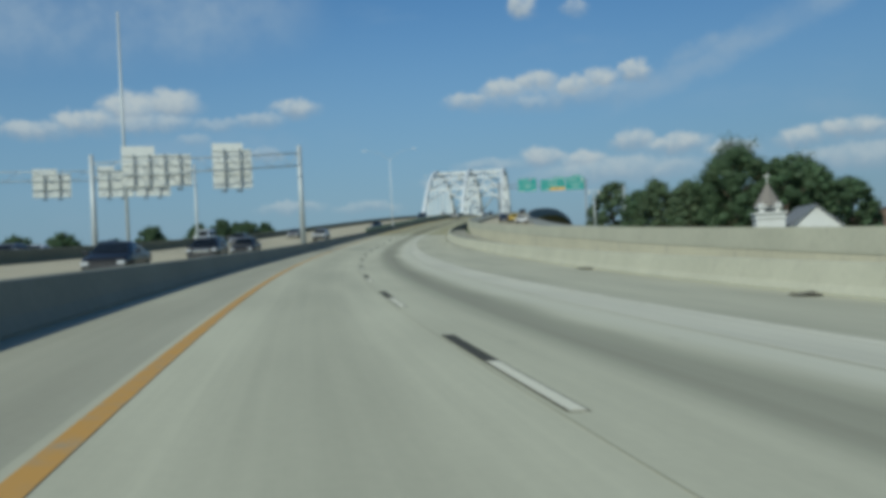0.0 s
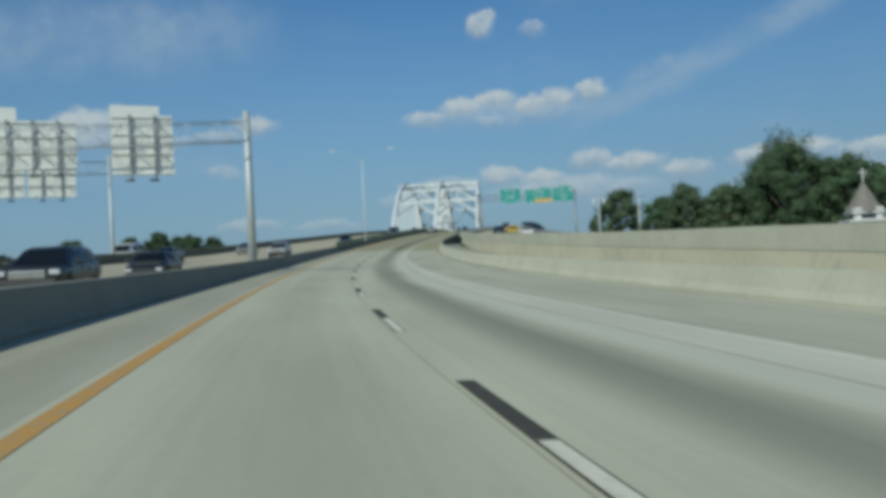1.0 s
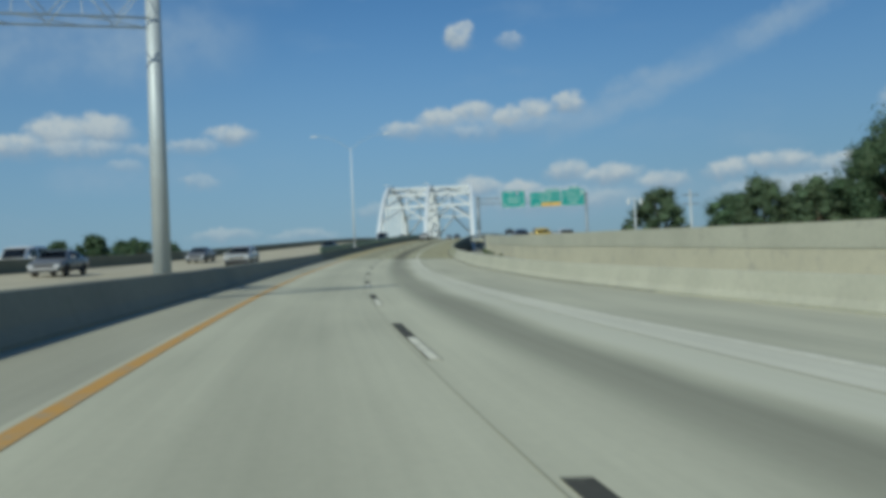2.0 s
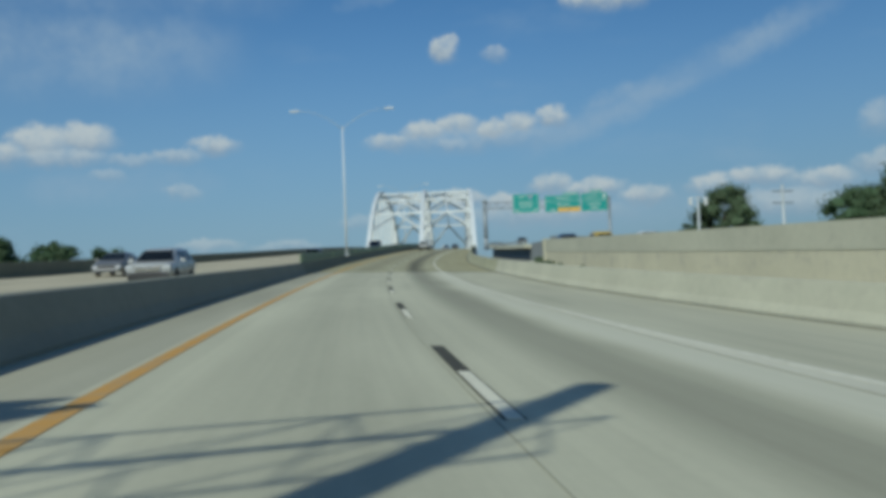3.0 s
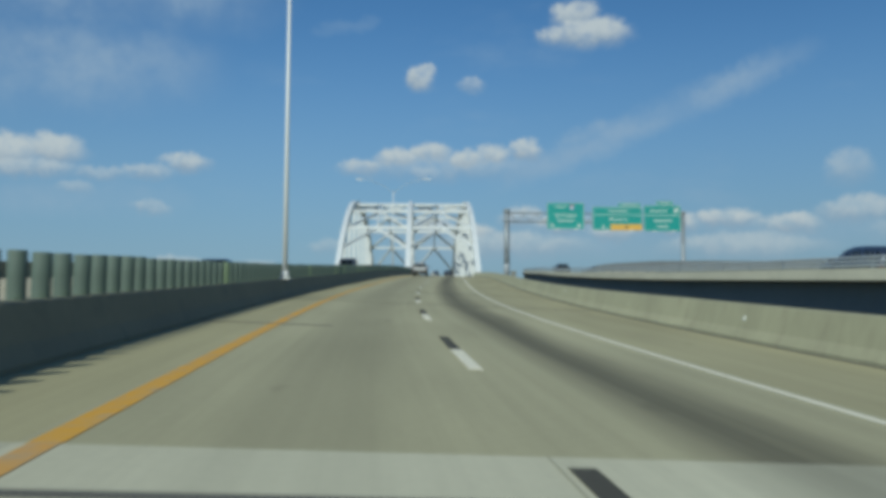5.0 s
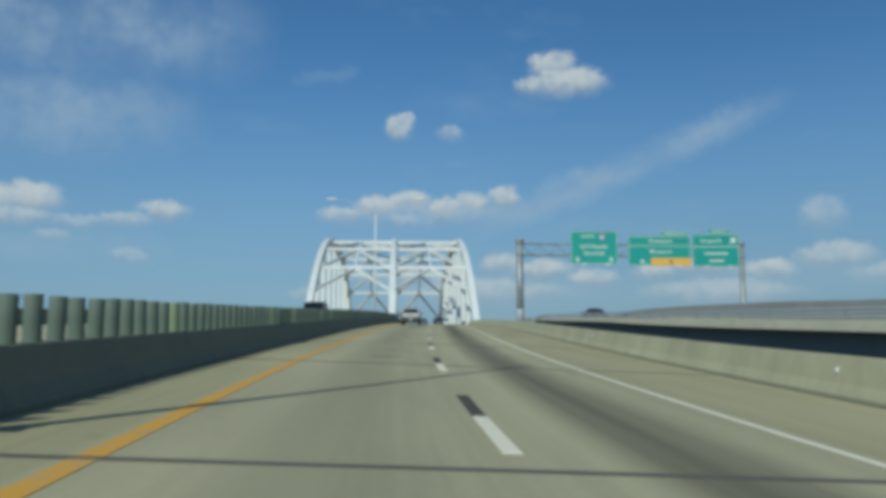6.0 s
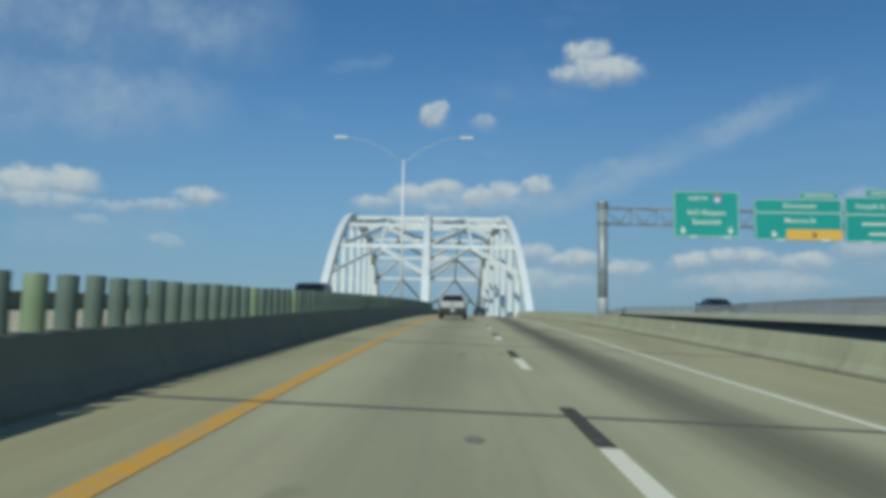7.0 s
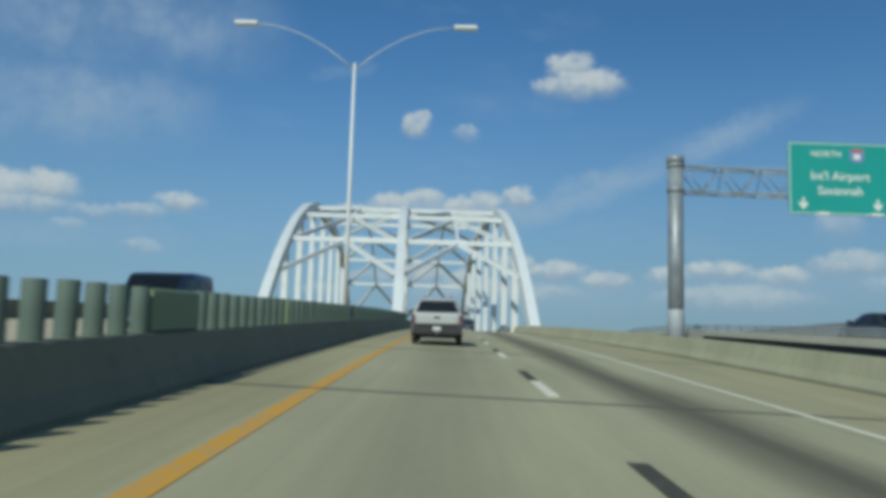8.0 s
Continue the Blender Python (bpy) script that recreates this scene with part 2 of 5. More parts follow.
M_BARRIER_OLD = surface("stained_barrier_concrete", (0.345, 0.34, 0.222), 0.9, grain=4.0, big=0.5, vary=0.4, bump=0.3, dirt=(0.215, 0.205, 0.14), stretch=(1, 1, 0.3))
# median concretes: base colours lowered to carry the shade on the road face
M_DARKWALL = surface("median_concrete", (0.19, 0.187, 0.128), 0.92, grain=5.0, big=0.4, vary=0.35, bump=0.3, dirt=(0.125, 0.127, 0.095))
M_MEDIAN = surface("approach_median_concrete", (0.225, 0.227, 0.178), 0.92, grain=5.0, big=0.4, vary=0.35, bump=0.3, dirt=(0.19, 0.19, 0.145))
M_WALL = surface("retaining_wall_concrete", (0.54, 0.505, 0.36), 0.9, grain=4.0, big=0.3, vary=0.25, bump=0.3, dirt=(0.36, 0.34, 0.27))
# blue-grey well below the wall's tone; holds the recessed abutment's shade as colour
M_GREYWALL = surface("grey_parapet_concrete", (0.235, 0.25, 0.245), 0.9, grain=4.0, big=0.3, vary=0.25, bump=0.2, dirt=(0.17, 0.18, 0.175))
M_DARK = surface("girder_steel_dark", (0.21, 0.215, 0.19), 0.7, vary=0.3)
M_ARCH = surface("arch_steel_white", (0.66, 0.69, 0.68), 0.5, vary=0.14, grain=3.0, big=0.2, bump=0.05, dirt=(0.50, 0.53, 0.52))
M_GALV = surface("galvanised_steel", (0.46, 0.50, 0.50), 0.55, metal=0.25, vary=0.2, grain=9.0, big=0.8, bump=0.05)
M_GREYPOST = surface("weathered_steel_post", (0.27, 0.30, 0.315), 0.5, metal=0.3, vary=0.5, grain=3.0, big=0.9, dirt=(0.20, 0.20, 0.195))
M_LAMP = surface("lamp_pole_aluminium", (0.70, 0.71, 0.68), 0.5, metal=0.0, vary=0.08)
M_YELLOW = line_paint("yellow_line_paint", (0.58, 0.32, 0.05), 1.2)
M_YELLOW_OLD = line_paint("faded_yellow_paint", (0.54, 0.305, 0.085), 1.2)
M_WHITE = line_paint("white_line_paint", (0.68, 0.655, 0.52), 0.5)
M_WORN = line_paint("worn_white_paint", (0.66, 0.64, 0.53), 1.0)
M_BLACK = line_paint("black_contrast_paint", (0.075, 0.073, 0.06), 0.3)
M_JOINT = surface("joint_seal", (0.10, 0.097, 0.08), 0.8, vary=0.3)
M_FINE_JOINT = surface("thin_concrete_joint", (0.32, 0.31, 0.23), 0.9, vary=0.5, grain=0.7, big=0.1)
M_GRASS = surface("grass_ground", (0.085, 0.10, 0.045), 0.95, vary=0.5, grain=0.8, big=0.03, bump=0.0, dirt=(0.14, 0.12, 0.07))
M_SCREEN = surface("green_screen_blade", (0.09, 0.127, 0.102), 0.7, vary=0.35, grain=5.0, big=0.9, bump=0.05, dirt=(0.095, 0.135, 0.08))
M_SCREEN_NEW = surface("pale_green_screen_blade", (0.165, 0.225, 0.125), 0.65, vary=0.2)
M_LEAF = leaves_mat("leaf_green", (0.098, 0.15, 0.076))
M_LEAF_B = leaves_mat("leaf_olive", (0.118, 0.165, 0.088))
M_BARK = surface("bark", (0.12, 0.09, 0.065), 0.95, vary=0.4, stretch=(1, 1, 0.2))

# ---------------------------------------------------------------- the road's line
KNOT = [-40, 0, 40, 80, 120, 160, 200, 240, 280, 300, 340, 420]
BEND = [1.75, 1.73, 1.58, 1.67, 0.82, 1.82, 0.40, 0.17, 0.0, -1.2, -0.6, 0.0]      # turn to the right, mrad a metre
RISE = [0.01, 1.19, 2.19, 3.51, 4.38, 5.21, 5.66, 5.0, 4.2, 3.4, 1.2, -2.4]       # per cent
BANK = [4.28, 4.53, 4.24, 4.47, 3.51, 3.81, 3.13, 2.47, 2.1, 1.9, 1.5, 1.0]        # per cent, down to the right
S_AXIS = np.arange(-240.0, 640.1, 1.0)
_turn = np.interp(S_AXIS, KNOT, BEND) / 1000
_turn[S_AXIS < -60] = 0
_up = np.interp(S_AXIS, KNOT, RISE) / 100
ZERO = 240


def _sum(a):
    c = np.concatenate([[0.0], np.cumsum((a[1:] + a[:-1]) / 2)])
    return c - c[ZERO]


HEAD = _sum(_turn)
LINE_X, LINE_Y, LINE_Z = _sum(np.sin(HEAD)), _sum(np.cos(HEAD)), _sum(_up)
TILT = np.interp(S_AXIS, KNOT, BANK) / 100


def on_road(s, u, dz=0.0):
    """The place s metres along, u to the right of the yellow line, dz over the pavement."""
    x, y, z, h, e = (float(np.interp(s, S_AXIS, a)) for a in (LINE_X, LINE_Y, LINE_Z, HEAD, TILT))
    return Vector((x + math.cos(h) * u, y - math.sin(h) * u, z - e * max(-20.0, min(u, 26.0)) + dz))


def heading(s):
    return float(np.interp(s, S_AXIS, HEAD))


def curve_of(pairs):
    xs, ys = zip(*pairs)
    return lambda s: float(np.interp(s, xs, ys))


def stations(s0, s1, step):
    n = max(1, round((s1 - s0) / step))
    return [s0 + (s1 - s0) * k / n for k in range(n + 1)]


def mesh_of(name, bm, mats):
    bmesh.ops.recalc_face_normals(bm, faces=bm.faces)
    me = bpy.data.meshes.new(name)
    bm.to_mesh(me)
    bm.free()
    for m in mats if isinstance(mats, (list, tuple)) else [mats]:
        me.materials.append(m)
    return me


def part(name, bm, material, parent=None, label=""):
    ob = new(name, mesh_of(name, bm, material))
    if parent:
        ob.parent = parent
    if label:
        ob["label"] = label
    return ob


def root(name, m, label, category, group="", kind=""):
    ob = new(name)
    ob.matrix_world = m
    ob.empty_display_size = 0.3
    return tagged(ob, label, category, group, kind)


def sweep(bm, ss, section, closed=True, uv=False):
    """A section of (across, up) pairs, or a function of s that gives one, drawn along the road."""
    rings = []
    lay = bm.loops.layers.uv.verify() if uv else None
    for s in ss:
        rings.append([(bm.verts.new(on_road(s, u, dz)), u, s) for u, dz in (section(s) if callable(section) else section)])
    k = len(rings[0])
    for a, b in zip(rings, rings[1:]):
        for i in range(k if closed else k - 1):
            j = (i + 1) % k
            f = bm.faces.new([a[i][0], a[j][0], b[j][0], b[i][0]])
            if uv:
                for lp, (v, uu, sv) in zip(f.loops, (a[i], a[j], b[j], b[i])):
                    lp[lay].uv = (uu, sv)
    if closed:
        bm.faces.new([v for v, _, _ in reversed(rings[0])])
        bm.faces.new([v for v, _, _ in rings[-1]])
    return bm


def swept(name, s0, s1, step, section, mat, label, category, kind="structure", uv=False, parent=None):
    ob = part(name, sweep(bmesh.new(), stations(s0, s1, step), section, uv=uv), mat, parent)
    return tagged(ob, label, category, kind=kind) if not parent else ob


def box(bm, cx, cy, cz, sx, sy, sz, m=None, bevel=0.0):
    """A box by its middle and its full sizes; m moves it."""
    r = bmesh.ops.create_cube(bm, size=1.0, matrix=(m or Matrix()) @ Matrix.Translation((cx, cy, cz)) @ Matrix.Diagonal((sx, sy, sz, 1)))
    if bevel:
        edges = list({e for v in r["verts"] for e in v.link_edges})
        bmesh.ops.bevel(bm, geom=edges, offset=bevel, segments=2, affect="EDGES", profile=0.6)
    return bm


def beam(bm, a, b, wide, deep, up=(0, 0, 1)):
    """A square bar from a to b; wide is across, deep along up."""
    a, b = Vector(a), Vector(b)
    d = (b - a).normalized()
    side = d.cross(Vector(up))
    side = side.normalized() if side.length > 1e-4 else Vector((1, 0, 0))
    top_ = side.cross(d).normalized()
    ring = [[bm.verts.new(p + side * x * wide / 2 + top_ * y * deep / 2) for x, y in ((-1, -1), (1, -1), (1, 1), (-1, 1))] for p in (a, b)]
    for i in range(4):
        bm.faces.new([ring[0][i], ring[0][(i + 1) % 4], ring[1][(i + 1) % 4], ring[1][i]])
    bm.faces.new(ring[0][::-1])
    bm.faces.new(ring[1])
    return bm


def tube(bm, pts, radii, n=12, cap=True):
    """A round pipe through pts."""
    pts = [Vector(p) for p in pts]
    radii = radii if isinstance(radii, (list, tuple)) else [radii] * len(pts)
    rings = []
    for i, p in enumerate(pts):
        d = (pts[min(i + 1, len(pts) - 1)] - pts[max(i - 1, 0)]).normalized()
        ref = Vector((0, 0, 1)) if abs(d.z) < 0.9 else Vector((0, 1, 0))
        x = d.cross(ref).normalized()
        y = x.cross(d)
        rings.append([bm.verts.new(p + (x * math.cos(q) + y * math.sin(q)) * radii[i]) for q in (2 * math.pi * k / n for k in range(n))])
    for a, b in zip(rings, rings[1:]):
        for i in range(n):
            f = bm.faces.new([a[i], a[(i + 1) % n], b[(i + 1) % n], b[i]])
            f.smooth = True
    if cap:
        bm.faces.new(rings[0][::-1])
        bm.faces.new(rings[-1])
    return bm


# ---------------------------------------------------------------- ground and pavements
bm = bmesh.new()
lay = bm.loops.layers.uv.verify()
grid = [-4000, -1500, -600, -300, -150, -60, 0, 60, 150, 300, 600, 1500, 4000]
GROUND_Z = -1.2
vs = [[bm.verts.new((x, y + 150, GROUND_Z - 0.6)) for x in grid] for y in grid]
for a, b in zip(vs, vs[1:]):
    for i in range(len(grid) - 1):
        bm.faces.new([a[i], a[i + 1], b[i + 1], b[i]])
tagged(part("ground", bm, M_GRASS), "flat grassy land with scrub reaching the horizon", "ground", kind="structure")

BASE_L = curve_of([(-60, -2.7), (20, -2.4), (60, -1.9), (75, -1.62), (400, -1.6)])       # foot of the median barrier
FOOT_R = curve_of([(-60, 14.6), (45, 14.6), (60, 14.2), (85, 12.2), (105, 11.1), (125, 10.8), (240, 10.8), (285, 9.3), (400, 9.3)])  # foot of the outer barrier
DECK_S = 128.0
LAST = 560.0

swept("road_approach", -160, DECK_S, 2.0, [(-0.2, 0), (7.35, 0), (7.35, -0.35), (-0.2, -0.35)], M_SLAB, "pale concrete motorway lanes with dark tyre bands", "road", uv=True)
swept("road_bridge_deck", DECK_S, LAST, 2.0, [(-0.2, 0), (7.35, 0), (7.35, -0.35), (-0.2, -0.35)], M_DECK, "tan concrete bridge deck with dark tyre bands", "road", uv=True)
swept("shoulder_inner", -160, DECK_S, 2.0, lambda s: [(BASE_L(s) - 0.3, 0), (-0.2, 0), (-0.2, -0.35), (BASE_L(s) - 0.3, -0.35)], M_SIDE_IN, "narrow concrete shoulder beside the median barrier", "shoulder", uv=True)
swept("shoulder_inner_deck", DECK_S, LAST, 2.0, lambda s: [(BASE_L(s) - 0.3, 0), (-0.2, 0), (-0.2, -0.35), (BASE_L(s) - 0.3, -0.35)], M_SIDE_DECK, "narrow tan concrete shoulder beside the median barrier", "shoulder", uv=True)
swept("shoulder_outer", -160, DECK_S, 2.0, lambda s: [(7.35, 0), (FOOT_R(s) + 0.2, 0), (FOOT_R(s) + 0.2, -0.35), (7.35, -0.35)], M_SIDE, "wide pale concrete shoulder beside the outer barrier", "shoulder", uv=True)
swept("shoulder_outer_deck", DECK_S, LAST, 2.0, lambda s: [(7.35, 0), (FOOT_R(s) + 0.2, 0), (FOOT_R(s) + 0.2, -0.35), (7.35, -0.35)], M_SIDE_DECK, "wide tan concrete shoulder beside the outer barrier", "shoulder", uv=True)
# the outer edge line wanders out where the old slip lane tapered; the concrete inside it is paler
EDGE = curve_of([(-160, 9.2), (-20, 9.05), (5, 8.85), (25, 8.62), (48, 8.45), (64, 8.15), (78, 7.75), (90, 7.42), (104, 7.22), (128, 7.125)])
swept("edge_strip", -160, 104, 2.0, lambda s: [(7.36, 0.0), (max(7.38, EDGE(s)), 0.0), (max(7.38, EDGE(s)), 0.004), (7.36, 0.004)], M_STRIP, "pale clean concrete strip between the lane and its edge line", "shoulder", uv=True)
swept("road_opposite", -160, LAST, 3.0, lambda s: [(BASE_L(s) - 0.9, -0.02), (BASE_L(s) - 0.9, -0.4), (-17.9, -0.4), (-17.9, -0.02)], M_OPP, "pale concrete lanes of the opposite carriageway", "road", uv=True)

# paint
swept("yellow_line", -160, DECK_S, 2.0, [(-0.10, 0.003), (0.10, 0.003), (0.10, 0.007), (-0.10, 0.007)], M_YELLOW_OLD, "faded yellow edge line on the concrete approach", "road marking")
swept("yellow_line_deck", DECK_S, LAST, 2.0, [(-0.115, 0.003), (0.115, 0.003), (0.115, 0.007), (-0.115, 0.007)], M_YELLOW, "worn yellow edge line along the bridge shoulder", "road marking")
swept("white_edge_line", -160, DECK_S, 2.0, lambda s: [(EDGE(s) - 0.075, 0.005), (EDGE(s) + 0.065, 0.005), (EDGE(s) + 0.065, 0.012), (EDGE(s) - 0.075, 0.012)], M_WORN, "nearly worn away white edge line on the approach", "road marking")
swept("white_edge_line_deck", DECK_S, LAST, 2.0, [(7.06, 0.004), (7.19, 0.004), (7.19, 0.012), (7.06, 0.012)], M_WHITE, "worn white edge line along the outer shoulder", "road marking")
swept("white_edge_line_opposite", -160, LAST, 4.0, [(-15.0, -0.016), (-14.86, -0.016), (-14.86, -0.008), (-15.0, -0.008)], M_WHITE, "white edge line of the opposite carriageway", "road marking")
PHASE, PERIOD, DASH_U = 5.69, 12.192, 3.576
for k in range(-6, 34):
    far = PHASE + k * PERIOD
    # on the approach the white stripe is painted over a wider black one
    edged = far < DECK_S
    for nm, a, b, mt, lb, half_, z_ in (("black_dash", far - (6.1 if edged else 3.05), far, M_BLACK, "black contrast dash painted round and beyond the white one", 0.095, 0.010), ("white_dash", far - 6.1, far - 3.05, M_WHITE, "white lane dash painted on the concrete", 0.07 if edged else 0.095, 0.015)):
        ob = part(nm, sweep(bmesh.new(), stations(a, b, 1.0), [(DASH_U - half_, 0.004), (DASH_U + half_, 0.004), (DASH_U + half_, z_), (DASH_U - half_, z_)]), mt)
        tagged(ob, lb, "road marking", group="lane dashes", kind="structure")

# joints across the lanes
for s in [141.9 + 15.27 * k for k in range(-1, 22)]:
    reach_ = 1.25 if abs(s - 141.9) < 1 else 10.5        # one seal has worn away over the lanes
    ob = part("expansion_joint", sweep(bmesh.new(), [s - 0.075, s + 0.075], [(-1.7, 0.003), (reach_, 0.003), (reach_, 0.009), (-1.7, 0.009)]), M_JOINT)
    tagged(ob, "dark sealed joint across the concrete deck", "joint", group="deck joints", kind="structure")

# ---------------------------------------------------------------- barriers


def jersey(foot, side, top, base=0.45, crown=0.18):
    """Section of a sloped concrete barrier whose road face stands at foot; side -1: it lies to the left."""
    def section(s):
        f, h_ = foot(s), top(s)
        return [(f, -0.02), (f, 0.07), (f + side * 0.12, 0.28), (f + side * (base - crown), h_ - 0.02), (f + side * (base - crown + 0.02), h_), (f + side * (base + 0.12), h_), (f + side * (base + 0.14), h_ - 0.02), (f + side * (base + 0.26), 0.28), (f + side * (base + 0.38), -0.02)][:: -side]
    return section


MEDIAN_T = curve_of([(-160, 0.78), (95, 0.78), (125, 0.73), (400, 0.72)])
OUTER_T = curve_of([(-160, 0.86), (148, 0.86), (172, 0.77), (230, 0.74), (600, 0.74)])
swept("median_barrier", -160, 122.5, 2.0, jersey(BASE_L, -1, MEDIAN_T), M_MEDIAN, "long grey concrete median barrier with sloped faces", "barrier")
swept("median_barrier_bridge", 122.5, LAST, 2.0, jersey(BASE_L, -1, MEDIAN_T), M_DARKWALL, "stained concrete median barrier carrying the glare screen, its shade painted into a dark colour", "barrier")
swept("outer_barrier", -160, DECK_S, 2.0, jersey(FOOT_R, 1, OUTER_T), M_BARRIER, "pale weathered concrete barrier beside the shoulder", "barrier")
swept("outer_barrier_bridge", DECK_S, LAST, 2.0, jersey(FOOT_R, 1, OUTER_T), M_BARRIER_OLD, "stained tan concrete barrier along the bridge", "barrier")
swept("barrier_foot_joint", DECK_S - 60, LAST, 2.0, lambda s: [(FOOT_R(s) - 0.16, 0.003), (FOOT_R(s) - 0.02, 0.003), (FOOT_R(s) - 0.02, 0.009), (FOOT_R(s) - 0.16, 0.009)], M_JOINT, "dark dirty joint along the barrier's foot", "joint")
swept("lane_joint", -160, DECK_S, 2.0, [(DASH_U - 0.165, 0.002), (DASH_U - 0.15, 0.002), (DASH_U - 0.15, 0.006), (DASH_U - 0.165, 0.006)], M_FINE_JOINT, "thin sealed joint between the lanes", "joint")
swept("shoulder_joint", -160, DECK_S, 2.0, [(7.31, 0.002), (7.335, 0.002), (7.335, 0.007), (7.31, 0.007)], M_FINE_JOINT, "thin faint joint beside the shoulder", "joint")

# ---------------------------------------------------------------- ramp beside the road
WALL_U = curve_of([(-160, 18.0), (60, 17.8), (85, 16.2), (105, 14.9), (126, 14.1), (200, 14.1), (240, 15.2), (262, 16.6), (300, 19.5), (420, 30.0)])
WALL_T = curve_of([(-160, 0.6), (-60, 1.3), (5, 1.8), (40, 2.2), (80, 2.45), (110, 2.28), (126, 2.2), (135, 1.97), (142, 1.9), (171, 1.6), (181, 1.51), (193, 1.42), (204, 1.39), (222, 1.23), (236, 1.15), (260, 1.05), (285, 0.7), (320, -0.8), (420, -4.5)])
ABUT, BLOCK, RAMP_W, RAMP_END = 135.0, 126.2, 10.5, 400.0
FAR_T = curve_of([(-160, -0.35), (95, -0.3), (140, 0.5), (165, 1.0), (190, 1.2), (228, 1.2), (258, 1.0), (300, 0.4), (340, 0.1), (440, 0.0)])
RAMP_FAR = curve_of([(-160, -0.75), (125, -0.75), (140, -0.4), (175, 0.1), (228, 0.2), (258, 0.05), (340, -0.25), (420, -0.4)])


def ramp_z(s, u):
    """Height of the ramp's surface, u from its wall."""
    return WALL_T(s) - 0.85 + (RAMP_FAR(s) + 0.85) * (u - 0.62) / (RAMP_W - 0.62)


swept("ramp_gutter", -160, ABUT, 3.0, lambda s: [(FOOT_R(s) + 0.78, -0.3), (WALL_U(s) + 0.02, -0.3), (WALL_U(s) + 0.02, 0.52), (FOOT_R(s) + 0.60, 0.46)], M_GUTTER, "dirty concrete strip between the barrier and the ramp wall, darkened for the barrier's shadow", "gutter", uv=True)
swept("ramp_road", -160, RAMP_END, 4.0, lambda s: [(WALL_U(s) + 0.62, WALL_T(s) - 0.85), (WALL_U(s) + RAMP_W, WALL_T(s) + RAMP_FAR(s)), (WALL_U(s) + RAMP_W, WALL_T(s) + RAMP_FAR(s) - 0.35), (WALL_U(s) + 0.62, WALL_T(s) - 1.15)], M_OPP, "pale concrete ramp rising beside the motorway", "road", uv=True)
swept("ramp_retaining_wall", -160, BLOCK, 3.0, lambda s: [(WALL_U(s), -1.0), (WALL_U(s) + 0.32, -1.0), (WALL_U(s) + 0.32, WALL_T(s) - 0.82), (WALL_U(s), WALL_T(s) - 0.82)], M_WALL, "tan concrete retaining wall under the ramp", "wall")
swept("ramp_parapet", -160, BLOCK, 3.0, lambda s: [(WALL_U(s) - 0.025, WALL_T(s) - 0.82), (WALL_U(s) + 0.36, WALL_T(s) - 0.82), (WALL_U(s) + 0.27, WALL_T(s)), (WALL_U(s), WALL_T(s))], M_BARRIER, "pale concrete parapet on top of the ramp wall", "barrier")
swept("ramp_abutment", BLOCK, ABUT, 3.0, lambda s: [(WALL_U(s) + 0.30, -1.0), (WALL_U(s) + 0.62, -1.0), (WALL_U(s) + 0.62, WALL_T(s) + 0.02), (WALL_U(s) + 0.30, WALL_T(s) + 0.02)], M_GREYWALL, "concrete abutment set back behind the ramp wall, its shade painted in as grey", "wall")
swept("abutment_ledge", BLOCK, ABUT, 3.0, lambda s: [(WALL_U(s) + 0.02, -1.0), (WALL_U(s) + 0.30, -1.0), (WALL_U(s) + 0.30, 0.62), (WALL_U(s) + 0.02, 0.58)], M_SIDE, "low concrete ledge before the abutment", "ledge", uv=True)
swept("abutment_pier", BLOCK - 0.02, BLOCK + 0.5, 0.26, lambda s: [(WALL_U(s) - 0.10, -1.0), (WALL_U(s) + 0.36, -1.0), (WALL_U(s) + 0.36, WALL_T(s) + 0.06), (WALL_U(s) - 0.10, WALL_T(s) + 0.06)], M_BARRIER, "pale upright concrete pier at the wall's end", "pier")
swept("ramp_bridge_fascia", ABUT, RAMP_END, 3.0, lambda s: [(WALL_U(s) - 0.25, WALL_T(s) - 0.34), (WALL_U(s) + 0.62, WALL_T(s) - 0.34), (WALL_U(s) + 0.1, WALL_T(s) - 0.05), (WALL_U(s) - 0.18, WALL_T(s) - 0.05)], M_BARRIER, "pale concrete deck edge of the ramp bridge", "barrier")
swept("ramp_bridge_girder", ABUT, RAMP_END, 3.0, lambda s: [(WALL_U(s) + 0.30, WALL_T(s) - 2.6), (WALL_U(s) + 0.6, WALL_T(s) - 2.6), (WALL_U(s) + 0.6, WALL_T(s) - 0.35), (WALL_U(s) + 0.30, WALL_T(s) - 0.35)], M_DARK, "dark steel girder under the ramp deck", "girder")
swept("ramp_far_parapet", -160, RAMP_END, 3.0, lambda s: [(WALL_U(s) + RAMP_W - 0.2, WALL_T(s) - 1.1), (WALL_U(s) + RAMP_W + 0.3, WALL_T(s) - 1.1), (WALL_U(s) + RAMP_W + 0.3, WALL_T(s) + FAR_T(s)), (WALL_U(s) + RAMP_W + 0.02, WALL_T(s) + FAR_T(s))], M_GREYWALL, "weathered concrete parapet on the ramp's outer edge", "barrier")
swept("outer_barrier_opposite", -160, LAST, 4.0, lambda s: [(-17.9, -0.4), (-17.9, 0.85), (-18.25, 0.85), (-18.4, -0.4)], M_DARKWALL, "dark concrete barrier along the opposite carriageway", "barrier")
swept("road_frontage", -160, 130, 4.0, [(-19.2, -0.28), (-19.2, -0.7), (-29.5, -0.9), (-29.5, -0.5)], M_OPP, "pale concrete side road beyond the opposite barrier", "road", uv=True)
